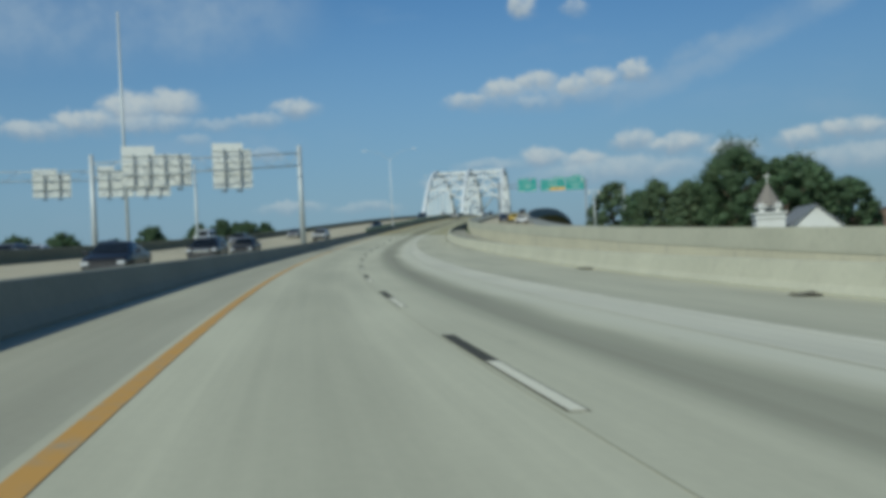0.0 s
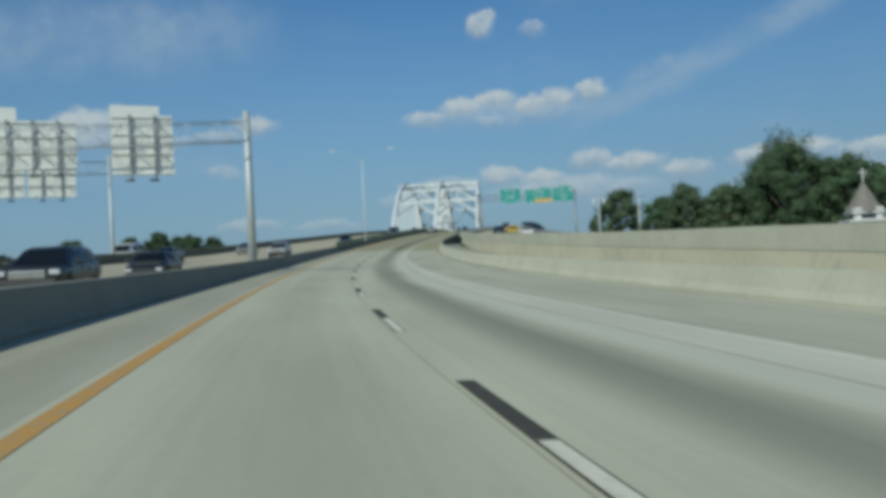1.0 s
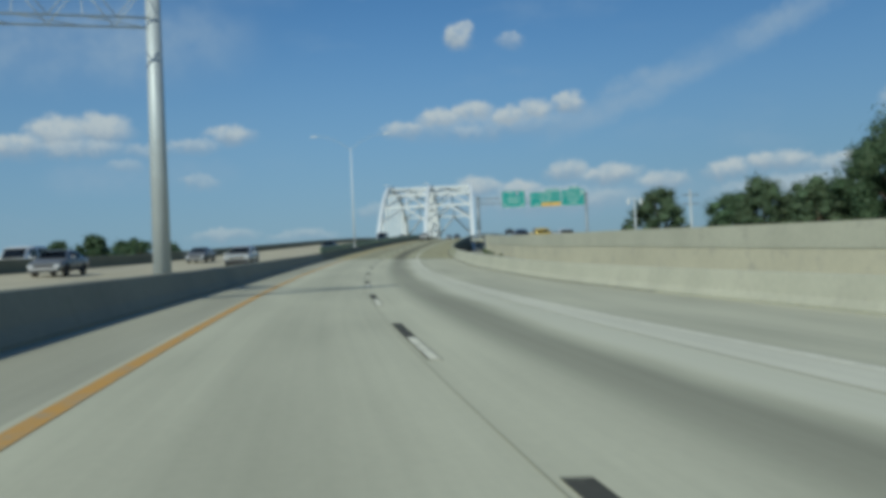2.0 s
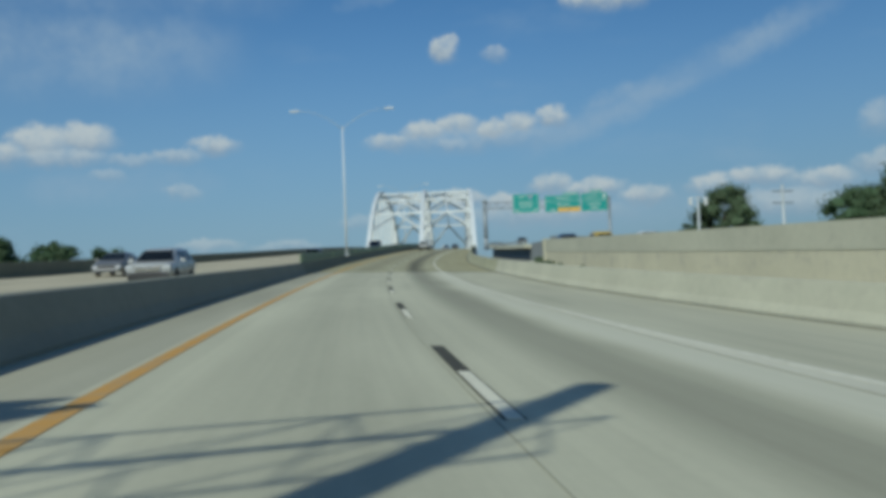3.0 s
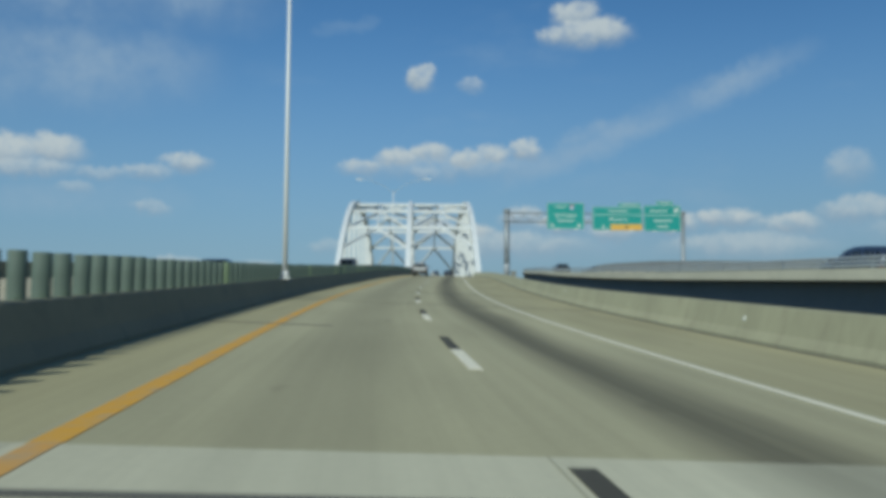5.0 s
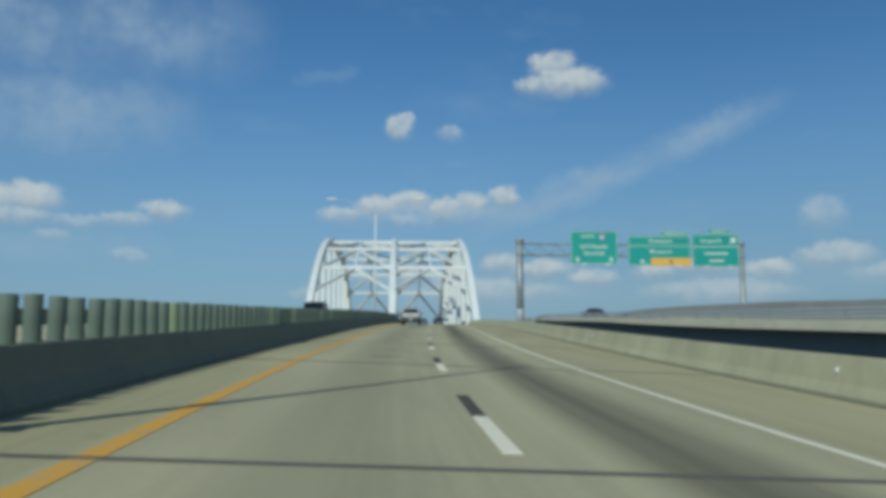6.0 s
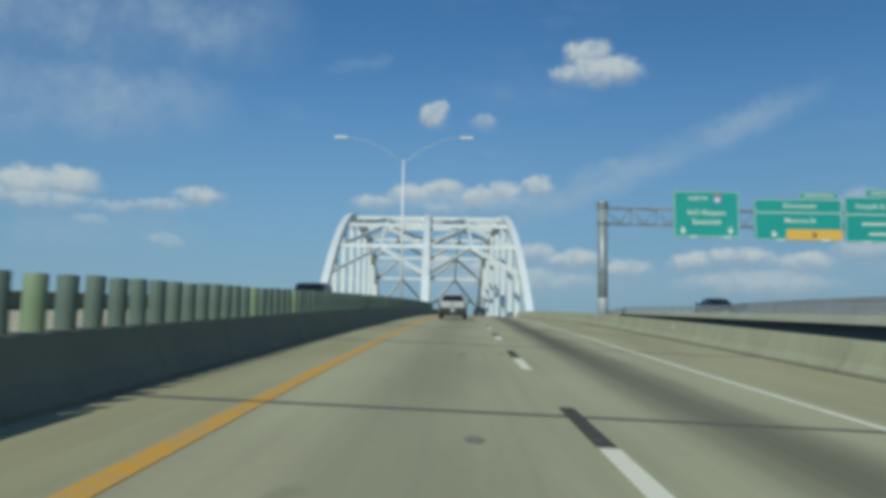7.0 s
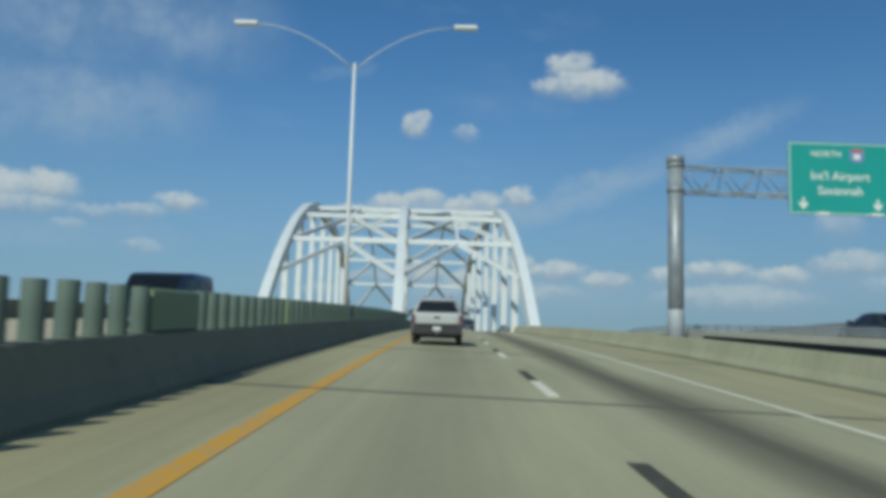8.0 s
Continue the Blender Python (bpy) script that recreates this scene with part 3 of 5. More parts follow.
# embankments and the viaduct's edge under the roads
swept("embankment", -160, 130, 5.0, lambda s: [(-30.5, -0.75), (-18.4, -0.3), (-0.5, -0.36), (FOOT_R(s) + 0.5, -0.36), (WALL_U(s) + 0.2, -0.4), (WALL_U(s) + RAMP_W + 0.2, WALL_T(s) - 1.12), (WALL_U(s) + RAMP_W + 14, -6.5), (-46.0, -6.5)], M_GRASS, "grassy embankment under the carriageways", "embankment")
swept("bridge_girder_outer", 130, 290, 4.0, lambda s: [(FOOT_R(s) + 0.2, -1.9), (FOOT_R(s) + 0.5, -1.9), (FOOT_R(s) + 0.5, -0.3), (FOOT_R(s) + 0.2, -0.3)], M_DARK, "dark steel girder under the deck edge", "girder")
rail_root = root("ramp_rail", Matrix(), "low grey three-pipe metal rail on the ramp bridge edge", "railing")
for dz in (0.03, 0.13, 0.23):
    bm = bmesh.new()
    tube(bm, [on_road(s, WALL_U(s) - 0.04, WALL_T(s) + dz) for s in stations(ABUT, RAMP_END, 5)], 0.034, 6)
    part("pipe", bm, M_GALV, rail_root)
for s in stations(ABUT, RAMP_END, 2.5):
    bm = bmesh.new()
    a = on_road(s, WALL_U(s) - 0.04, WALL_T(s) - 0.06)
    beam(bm, a, a + Vector((0, 0, 0.31)), 0.05, 0.05, (0, 1, 0))
    part("post", bm, M_GREYPOST, rail_root)

# ---------------------------------------------------------------- anti-glare screen on the median barrier
blade = bmesh.new()
rim = [(0.122 * math.cos(a), (-0.105 if math.sin(a) > 0 else -0.03) * math.sin(a)) for a in (2 * math.pi * k / 20 for k in range(20))]
rings = [[blade.verts.new((x * q_, y * q_, z)) for x, y in rim] for z, q_ in ((0, 1.0), (0.30, 1.0), (0.585, 1.0), (0.60, 0.93))]
for a, b in zip(rings, rings[1:]):
    for k in range(20):
        blade.faces.new([a[k], a[(k + 1) % 20], b[(k + 1) % 20], b[k]]).smooth = True
blade.faces.new([blade.verts.new(v.co) for v in rings[-1]])
blade.faces.new([blade.verts.new(v.co) for v in rings[0]])
BLADE = mesh_of("blade", blade, M_SCREEN)
BLADE_NEW = BLADE.copy()
BLADE_NEW.materials[0] = M_SCREEN_NEW
SCREEN_S = 122.5
PANELS = ((124.0, 1.2), (183.86, 0.95), (217.85, 1.1))       # middle, half length
# stretches of blades: first, last, spacing; and the few pale replacements
STRETCH = ((125.7, 182.7, 0.791), (185.09, 216.7, 0.75), (219.39, 284.0, 0.755))
PALE = (181.0, 186.59, 196.05, 200.85, 226.7, 168.3, 147.0)
screen = root("glare_screen", Matrix.Translation(on_road(SCREEN_S, BASE_L(SCREEN_S) - 0.45, 0.72)), "row of green plastic anti-glare blades on the median barrier", "glare screen")
rng = random.Random(4)
back_m = Matrix.Translation(-screen.matrix_world.translation)
for first, last, pitch in STRETCH:
    for k in range(int((last - first) / pitch) + 1):
        s = first + k * pitch
        ob = new("blade", BLADE_NEW if min(abs(s - q_) for q_ in PALE) < 0.38 else BLADE)
        ob.parent = screen
        ob.matrix_parent_inverse = back_m
        ob.matrix_basis = Matrix.Translation(on_road(s, BASE_L(s) - 0.45, MEDIAN_T(s) - 0.005)) @ Euler((rng.gauss(0, 0.012), rng.gauss(0, 0.014), -heading(s) + math.pi * 0.06 + rng.gauss(0, 0.06))).to_matrix().to_4x4() @ Matrix.Diagonal((rng.uniform(0.96, 1.03), 1, rng.uniform(0.98, 1.02), 1))
for q_, half_ in PANELS:
    bm = sweep(bmesh.new(), stations(q_ - half_, q_ + half_, 0.6), lambda s: [(BASE_L(s) - 0.37, MEDIAN_T(s) - 0.005), (BASE_L(s) - 0.34, MEDIAN_T(s) + 0.03), (BASE_L(s) - 0.34, MEDIAN_T(s) + 0.56), (BASE_L(s) - 0.40, MEDIAN_T(s) + 0.59), (BASE_L(s) - 0.42, MEDIAN_T(s) - 0.005)])
    ob = part("panel", bm, M_SCREEN_NEW, screen, "pale green solid panel between the blades")
    ob.matrix_parent_inverse = back_m

# ---------------------------------------------------------------- arch bridge
HB = 0.245
ARCH_M = Matrix.Translation((66.3, 283.0, 11.5)) @ Matrix.Rotation(-HB, 4, "Z")      # local: x across, y along
SPAN, CROWN, ROUND = 140.0, 21.0, 2.5
RIBS = (-27.2, -13.7, -0.2)
PANEL = [18.6, 31.0, 44.0, 57.3, 71.0, 86.0, 102.0, 115.0]      # panel points along the span
HANG = [18.0, 30.5, 44.5, 59.5, 75.0, 90.5, 104.0, 116.0]
FEET, FAR_FEET = 9.8, 128.5


def arch_h(a):
    return CROWN * (1 - abs((a - SPAN / 2) / (SPAN / 2)) ** ROUND)


arch = root("arch_bridge", ARCH_M, "white painted steel tied arch bridge with three ribs", "arch bridge")
for c in RIBS:
    bm = bmesh.new()
    aa = [-10 + (SPAN + 20) * i / 56 for i in range(57)]
    rings = []
    for a in aa:
        d = Vector((0, 0.2, arch_h(a + 0.1) - arch_h(a - 0.1))).normalized()
        n_ = Vector((0, -d.z, d.y))
        p0 = Vector((c, a, arch_h(a)))
        rings.append([bm.verts.new(p0 + Vector((x * 0.5, 0, 0)) + n_ * y * 0.75) for x, y in ((-1, -1), (1, -1), (1, 1), (-1, 1))])
    for a, b in zip(rings, rings[1:]):
        for i in range(4):
            bm.faces.new([a[i], a[(i + 1) % 4], b[(i + 1) % 4], b[i]])
    bm.faces.new(rings[0][::-1]); bm.faces.new(rings[-1])
    part("rib", bm, M_ARCH, arch)
    bm = bmesh.new()
    beam(bm, (c, 0, -0.6), (c, SPAN, -0.6), 0.8, 1.6)
    part("tie_girder", bm, M_ARCH, arch)
    for a in HANG:
        bm = bmesh.new()
        beam(bm, (c, a, -0.2), (c, a, arch_h(a) - 0.5), 0.72, 0.55, (0, 1, 0))
        part("hanger", bm, M_ARCH, arch)
for c0, c1 in zip(RIBS, RIBS[1:]):
    mid = (c0 + c1) / 2
    for a in PANEL:
        bm = bmesh.new()
        beam(bm, (c0 + 0.5, a, arch_h(a)), (c1 - 0.5, a, arch_h(a)), 0.5, 0.55)
        part("strut", bm, M_ARCH, arch)
    line = [FEET] + PANEL + [FAR_FEET]
    for i in range(len(line) - 1):
        near, far = (line[i], line[i + 1]) if i < 5 else (line[i + 1], line[i])
        if i == 4:
            near, far = line[4], line[5]
        for cc in (c0 + 0.45, c1 - 0.45):
            bm = bmesh.new()
            beam(bm, (cc, near, arch_h(near)), (mid, far, arch_h(far) - 0.1), 0.42, 0.48)
            part("brace", bm, M_ARCH, arch)
        if 0 < i < len(line) - 2:
            bm = bmesh.new()
            beam(bm, (mid, line[i], arch_h(line[i])), (mid, line[i + 1], arch_h(line[i + 1])), 0.35, 0.4)
            part("spine_member", bm, M_ARCH, arch)
for i in range(0, 23, 1):
    bm = bmesh.new()
    a = i * SPAN / 22
    beam(bm, (RIBS[0], a, -1.6), (RIBS[2], a, -1.6), 0.5, 1.2)
    part("floor_beam", bm, M_DARK, arch)

# ---------------------------------------------------------------- gantries


def truss(bm, a, b, tall, deep, bays, r=0.07):
    """A four-chord pipe truss from a to b (middle of its upper front chord)."""
    a, b = Vector(a), Vector(b)
    d = (b - a).normalized()
    back = Vector((-d.y, d.x, 0)).normalized() * deep
    down = Vector((0, 0, -tall))
    chords = [Vector(), back, down, back + down]
    for c in chords:
        tube(bm, [a + c, b + c], r, 8)
    for i in range(bays):
        p, q = a + (b - a) * (i / bays), a + (b - a) * ((i + 1) / bays)
        m_ = (p + q) / 2
        for o in (Vector(), back):
            tube(bm, [p + o, m_ + o + down], r * 0.55, 6)
            tube(bm, [m_ + o + down, q + o], r * 0.55, 6)
        tube(bm, [p, q + back], r * 0.5, 6)
        tube(bm, [p + down, q + back + down], r * 0.5, 6)
        tube(bm, [p, p + back + down], r * 0.5, 6)
    return bm


G_A, G_B = Vector((57.1, 241.8, 19.7)), Vector((81.6, 235.27, 19.51))
gantry = root("sign_gantry", Matrix.Translation((57.1, 241.8, 10.0)), "steel sign gantry with round posts spanning the ramp", "sign gantry")


def world_part(name, bm, mat, parent, label=""):
    """A part built in world places, under a parent that stands elsewhere."""
    ob = part(name, bm, mat, parent, label)
    ob.matrix_parent_inverse = parent.matrix_world.inverted()
    return ob


for P0, zb, thick_ in ((G_A, 9.6, 0.40), (G_B, -1.8, 0.30)):
    bm = bmesh.new()
    tube(bm, [(P0.x, P0.y, zb), (P0.x, P0.y, P0.z - 0.35)], thick_, 20)
    world_part("post", bm, M_GREYPOST, gantry, "weathered round steel post")
    bm = bmesh.new()
    tube(bm, [(P0.x, P0.y, P0.z - 0.35), (P0.x, P0.y, P0.z), (P0.x, P0.y, P0.z + 0.05)], [thick_ + 0.06, thick_ + 0.06, thick_ - 0.1], 20)
    world_part("post_cap", bm, M_GREYPOST, gantry)
    for dz in (-0.45, -1.75):
        bm = bmesh.new()
        tube(bm, [(P0.x, P0.y, P0.z + dz - 0.12), (P0.x, P0.y, P0.z + dz + 0.12)], thick_ + 0.04, 20)
        world_part("collar", bm, M_GREYPOST, gantry)
bm = bmesh.new()
tube(bm, [(G_A.x, G_A.y, 9.6), (G_A.x, G_A.y, 11.75), (G_A.x, G_A.y, 11.8)], [0.425, 0.425, 0.40], 20)
world_part("sleeve", bm, surface("galvanised_sleeve", (0.37, 0.40, 0.41), 0.65, metal=0.1, vary=0.3, grain=4.0, big=0.9, dirt=(0.26, 0.28, 0.28)), gantry, "paler galvanised sleeve round the post's foot")
dirg = (G_B - G_A).normalized()
bm = truss(bmesh.new(), G_A + Vector((0, 0, -0.45)) + dirg * 0.4, G_B + Vector((0, 0, -0.45)) - dirg * 0.4, 1.3, 0.9, 12, 0.052)
world_part("truss", bm, M_GREYPOST, gantry)

# ---------------------------------------------------------------- overhead signs
M_GREEN = surface("sign_green_sheeting", (0.03, 0.29, 0.25), 0.4, vary=0.12, grain=2.0, big=0.4, bump=0.0)
M_SIGNWHITE = surface("sign_white_legend", (0.66, 0.69, 0.64), 0.5, vary=0.05, bump=0.0)
M_ORANGE = surface("sign_amber_panel", (0.66, 0.40, 0.07), 0.45, vary=0.08, bump=0.0)
M_SHIELD_R = surface("shield_red", (0.36, 0.14, 0.14), 0.5, vary=0.05, bump=0.0)
M_SHIELD_B = surface("shield_blue", (0.16, 0.24, 0.42), 0.5, vary=0.05, bump=0.0)
M_ALU = surface("sign_back_aluminium", (0.76, 0.77, 0.71), 0.5, metal=0.1, vary=0.14, grain=2.0, big=0.5, bump=0.02, dirt=(0.52, 0.51, 0.45))
M_BLACKPAINT = surface("black_legend", (0.09, 0.08, 0.05), 0.5, vary=0.05, bump=0.0)


def plate(bm, x0, z0, x1, z1, y=0.0, thick=0.05, r=0.0):
    """A sheet in the x-z plane whose front face lies at y; r rounds its corners."""
    if r:
        pts = []
        for cx, cz, a0 in ((x1 - r, z1 - r, 0), (x0 + r, z1 - r, 90), (x0 + r, z0 + r, 180), (x1 - r, z0 + r, 270)):
            pts += [(cx + r * math.cos(radians(a0 + k * 22.5)), cz + r * math.sin(radians(a0 + k * 22.5))) for k in range(5)]
    else:
        pts = [(x1, z1), (x0, z1), (x0, z0), (x1, z0)]
    fr = [bm.verts.new((x, y, z)) for x, z in pts]
    bk = [bm.verts.new((x, y + thick, z)) for x, z in pts]
    bm.faces.new(fr)
    bm.faces.new(bk[::-1])
    for i in range(len(pts)):
        j = (i + 1) % len(pts)
        bm.faces.new([fr[i], bk[i], bk[j], fr[j]])
    return bm


def frame_strip(bm, x0, z0, x1, z1, w_, y, thick=0.012):
    for a, b, c, d in ((x0, z0, x1, z0 + w_), (x0, z1 - w_, x1, z1), (x0, z0 + w_, x0 + w_, z1 - w_), (x1 - w_, z0 + w_, x1, z1 - w_)):
        plate(bm, a, b, c, d, y, thick)
    return bm


def words(text, height, x, z, parent, mat, y=-0.02, name="legend"):
    """A line of lettering, its middle at x, its foot at z."""
    cu = bpy.data.curves.new("legend", "FONT")
    cu.body, cu.size, cu.extrude, cu.align_x = text, height / 0.72, 0.006, "CENTER"
    cu.offset = 0.012 * height
    tmp = bpy.data.objects.new("tmp", cu)
    scene.collection.objects.link(tmp)
    bpy.context.view_layer.update()
    me = bpy.data.meshes.new_from_object(tmp.evaluated_get(bpy.context.evaluated_depsgraph_get()))
    bpy.data.objects.remove(tmp)
    me.transform(Matrix.Translation((x, y, z)) @ Matrix.Rotation(math.pi / 2, 4, "X"))
    me.materials.clear()
    me.materials.append(mat)
    ob = new(name, me)
    ob.parent = parent
    return ob


def arrow_shape(bm, x, z, size, turn=0.0, y=-0.02):
    """A down arrow; turn in degrees."""
    pts = [(-0.09, 0.5), (0.09, 0.5), (0.09, -0.02), (0.36, 0.2), (0.36, -0.08), (0.0, -0.5), (-0.36, -0.08), (-0.36, 0.2), (-0.09, -0.02)]
    c, s_ = math.cos(radians(turn)), math.sin(radians(turn))
    fr = [bm.verts.new((x + size * (px * c - pz * s_), y, z + size * (px * s_ + pz * c))) for px, pz in pts]
    bk = [bm.verts.new(v.co + Vector((0, 0.012, 0))) for v in fr]
    bm.faces.new(fr)
    bm.faces.new(bk[::-1])
    for i in range(len(pts)):
        j = (i + 1) % len(pts)
        bm.faces.new([fr[i], bk[i], bk[j], fr[j]])
    return bm


TURN_G = math.atan2(dirg.y, dirg.x)


def guide_sign(t0, t1, z0, z1, label):
    p0 = G_A + dirg * t0
    front = Vector((math.sin(TURN_G), -math.cos(TURN_G), 0)) * 0.3
    r_ = root("guide_sign", Matrix.Translation((p0.x + front.x, p0.y + front.y, z0)) @ Matrix.Rotation(TURN_G, 4, "Z"), label, "road sign", "overhead guide signs")
    ww, hh = t1 - t0, z1 - z0
    part("panel", plate(bmesh.new(), 0, 0, ww, hh, 0, 0.06, 0.25), M_GREEN, r_)
    part("border", frame_strip(bmesh.new(), 0.06, 0.06, ww - 0.06, hh - 0.06, 0.04, -0.012), M_SIGNWHITE, r_, "thin white border")
    for x in (ww * 0.22, ww * 0.78):
        bm = bmesh.new()
        box(bm, x, 0.14, hh * 0.5, 0.10, 0.14, hh)
        part("bracket", bm, M_GALV, r_)
    for x in (ww * 0.25, ww * 0.75):
        bm = bmesh.new()
        beam(bm, (x, 0.1, 0.05), (x, -0.9, -0.12), 0.06, 0.06)
        box(bm, x, -0.95, -0.10, 0.55, 0.25, 0.14, bevel=0.03)
        part("sign_light", bm, M_LAMP, r_, "small pale sign light on a bracket")
    return r_, ww, hh


def tab_sign(r_, x0, x1, z0, h_):
    tab = part("tab_panel", plate(bmesh.new(), x0, z0, x1, z0 + h_, 0, 0.05, 0.08), M_GREEN, r_, "small green exit tab with a pale legend bar")
    part("legend_bar", plate(bmesh.new(), x0 + 0.4, z0 + h_ * 0.42, x1 - 0.4, z0 + h_ * 0.60, -0.012, 0.01), M_SIGNWHITE, tab)
    part("border", frame_strip(bmesh.new(), x0 + 0.03, z0 + 0.03, x1 - 0.03, z0 + h_ - 0.03, 0.035, -0.012), M_SIGNWHITE, tab)


r1, ww, hh = guide_sign(5.75, 11.1, 16.85, 20.65, "green motorway guide sign for the airport and Savannah")
words("NORTH", 0.32, ww * 0.37, hh * 0.80, r1, M_SIGNWHITE)
words("Int'l Airport", 0.46, ww * 0.5, hh * 0.48, r1, M_SIGNWHITE)
words("Savannah", 0.46, ww * 0.5, hh * 0.28, r1, M_SIGNWHITE)
sh = part("route_shield", plate(bmesh.new(), ww * 0.60, hh * 0.73, ww * 0.74, hh * 0.93, -0.016, 0.014, 0.25), M_SHIELD_B, r1, "blue and red route shield")
part("shield_band", plate(bmesh.new(), ww * 0.615, hh * 0.87, ww * 0.725, hh * 0.92, -0.026, 0.01, 0.05), M_SHIELD_R, sh)
part("legend_bar", plate(bmesh.new(), ww * 0.635, hh * 0.775, ww * 0.70, hh * 0.85, -0.026, 0.01), M_SIGNWHITE, sh)
for fx in (0.14, 0.86):
    part("arrow", arrow_shape(bmesh.new(), ww * fx, hh * 0.15, 0.62), M_SIGNWHITE, r1, "white down arrow")

r2, ww, hh = guide_sign(12.3, 19.45, 16.7, 20.1, "green guide sign for downtown with an amber exit panel")
words("Downtown", 0.42, ww * 0.52, hh * 0.78, r2, M_SIGNWHITE)
words("Monroe St", 0.42, ww * 0.52, hh * 0.42, r2, M_SIGNWHITE)
part("divider", plate(bmesh.new(), 0.1, hh * 0.655, ww - 0.1, hh * 0.675, -0.012, 0.01), M_SIGNWHITE, r2)
ex = part("amber_panel", plate(bmesh.new(), ww * 0.36, 0.02, ww - 0.03, hh * 0.26, -0.022, 0.02, 0.06), M_ORANGE, r2, "amber exit panel with a black arrow")
part("arrow", arrow_shape(bmesh.new(), ww * 0.68, hh * 0.14, 0.55, 0, -0.036), M_BLACKPAINT, ex)
part("arrow", arrow_shape(bmesh.new(), ww * 0.22, hh * 0.15, 0.6), M_SIGNWHITE, r2, "white down arrow")
tab_sign(r2, ww * 0.52, ww * 0.97, hh + 0.02, 0.55)

r3, ww, hh = guide_sign(19.65, 25.0, 16.6, 20.35, "green guide sign with a slanted exit arrow")
words("Forsyth St", 0.42, ww * 0.40, hh * 0.74, r3, M_SIGNWHITE)
part("divider", plate(bmesh.new(), 0.1, hh * 0.60, ww - 0.1, hh * 0.62, -0.012, 0.01), M_SIGNWHITE, r3)
for z_, a_, b_ in ((0.38, 0.26, 0.76), (0.16, 0.36, 0.66)):
    part("legend_bar", plate(bmesh.new(), ww * a_, hh * z_, ww * b_, hh * (z_ + 0.045), -0.012, 0.01), M_SIGNWHITE, r3)
part("arrow", arrow_shape(bmesh.new(), ww * 0.87, hh * 0.80, 0.95, 135), M_SIGNWHITE, r3, "white slanted arrow")
tab_sign(r3, ww * 0.34, ww * 0.80, hh + 0.02, 0.6)

# ---------------------------------------------------------------- gantries over the opposite carriageway


def sign_back(origin, turn, width, tall, tab, parent_group):
    """A guide sign seen from behind: sheet, ribs and hangers; origin is its lower corner."""
    r_ = root("guide_sign", Matrix.Translation(origin) @ Matrix.Rotation(turn, 4, "Z"), "pale aluminium back of a large guide sign with ribs", "road sign", parent_group)
    part("panel", plate(bmesh.new(), 0, 0, width, tall, 0, 0.05, 0.12), M_ALU, r_)
    if tab:
        part("tab_panel", plate(bmesh.new(), tab[0], tall + 0.01, tab[1], tall + tab[2], 0, 0.05, 0.08), M_ALU, r_)
    for z in (0.1, tall * 0.36, tall * 0.68, tall - 0.1):
        bm = bmesh.new()
        box(bm, width / 2, -0.05, z, width - 0.04, 0.09, 0.10)
        part("rib", bm, M_ALU, r_)
    n_ = 2 if width < 5.5 else 4
    for i in range(n_):
        x = width * (i + 0.75) / (n_ + 0.5)
        bm = bmesh.new()
        box(bm, x, -0.16, tall * 0.48, 0.11, 0.12, tall * 1.06)
        for z in (tall * 0.45, tall * 0.9):
            box(bm, x, -0.52, z, 0.07, 0.66, 0.07)
        part("hanger", bm, M_GREYPOST, r_, "dark vertical hanger bar")
        bm = bmesh.new()
        beam(bm, (x, -0.1, -0.05), (x, 1.0, -0.2), 0.06, 0.06)
        box(bm, x, 1.0, -0.18, 0.55, 0.25, 0.14, bevel=0.03)
        part("sign_light", bm, M_GREYPOST, r_)
    return r_


def gantry_back(a, b, za, zb, top_a, top_b, label, tall=1.15, r=0.26):
    g = root("sign_gantry", Matrix.Translation((a[0], a[1], za)), label, "sign gantry")
    d = Vector((b[0] - a[0], b[1] - a[1], 0)).normalized()
    for (x, y), zf, zt in ((a, za, top_a), (b, zb, top_b)):
        bm = bmesh.new()
        tube(bm, [(x, y, zf), (x, y, zt)], [r, r * 0.77], 16)
        world_part("post", bm, M_GALV, g)
        bm = bmesh.new()
        box(bm, x, y, zf + 0.06, 0.8, 0.8, 0.12, bevel=0.02)
        world_part("base_plate", bm, M_GALV, g)
    bm = truss(bmesh.new(), Vector((a[0], a[1], top_a - 0.75)) + d * 0.2, Vector((b[0], b[1], top_b - 0.75)) - d * 0.2, tall, 1.0, 10, 0.03)
    world_part("truss", bm, M_GALV, g)
    return d


PA, PB = (0.95, 63.8), (-16.4, 60.2)
d1 = gantry_back(PA, PB, 1.5, -0.2, 11.1, 10.4, "galvanised steel sign gantry across the opposite carriageway")
turn1 = math.atan2(-d1.y, -d1.x)


def gantry_point(a, d, t, z, out=0.35):
    q = Vector((a[0], a[1], 0)) + d * t
    return (q.x - d.y * -out * -1, q.y - out, z)


sign_back(gantry_point(PA, d1, 7.65, 7.4, -0.9), turn1, 3.45, 3.5, (0.0, 2.72, 0.56), "sign backs")
sign_back(gantry_point(PA, d1, 15.3, 7.7, -0.9), turn1, 5.8, 2.8, (0.0, 2.75, 0.72), "sign backs")
PC, PD = (-12.7, 98.8), (-38.0, 93.5)
d2 = gantry_back(PC, PD, -1.6, -1.6, 13.4, 13.4, "galvanised steel sign gantry over a side road", r=0.19)
turn2 = math.atan2(-d2.y, -d2.x)
sign_back(gantry_point(PC, d2, 7.2, 9.5, -0.9), turn2, 4.2, 3.3, None, "sign backs")
sign_back(gantry_point(PC, d2, 11.6, 9.5, -0.9), turn2, 4.2, 3.3, (0.0, 2.0, 0.6), "sign backs")
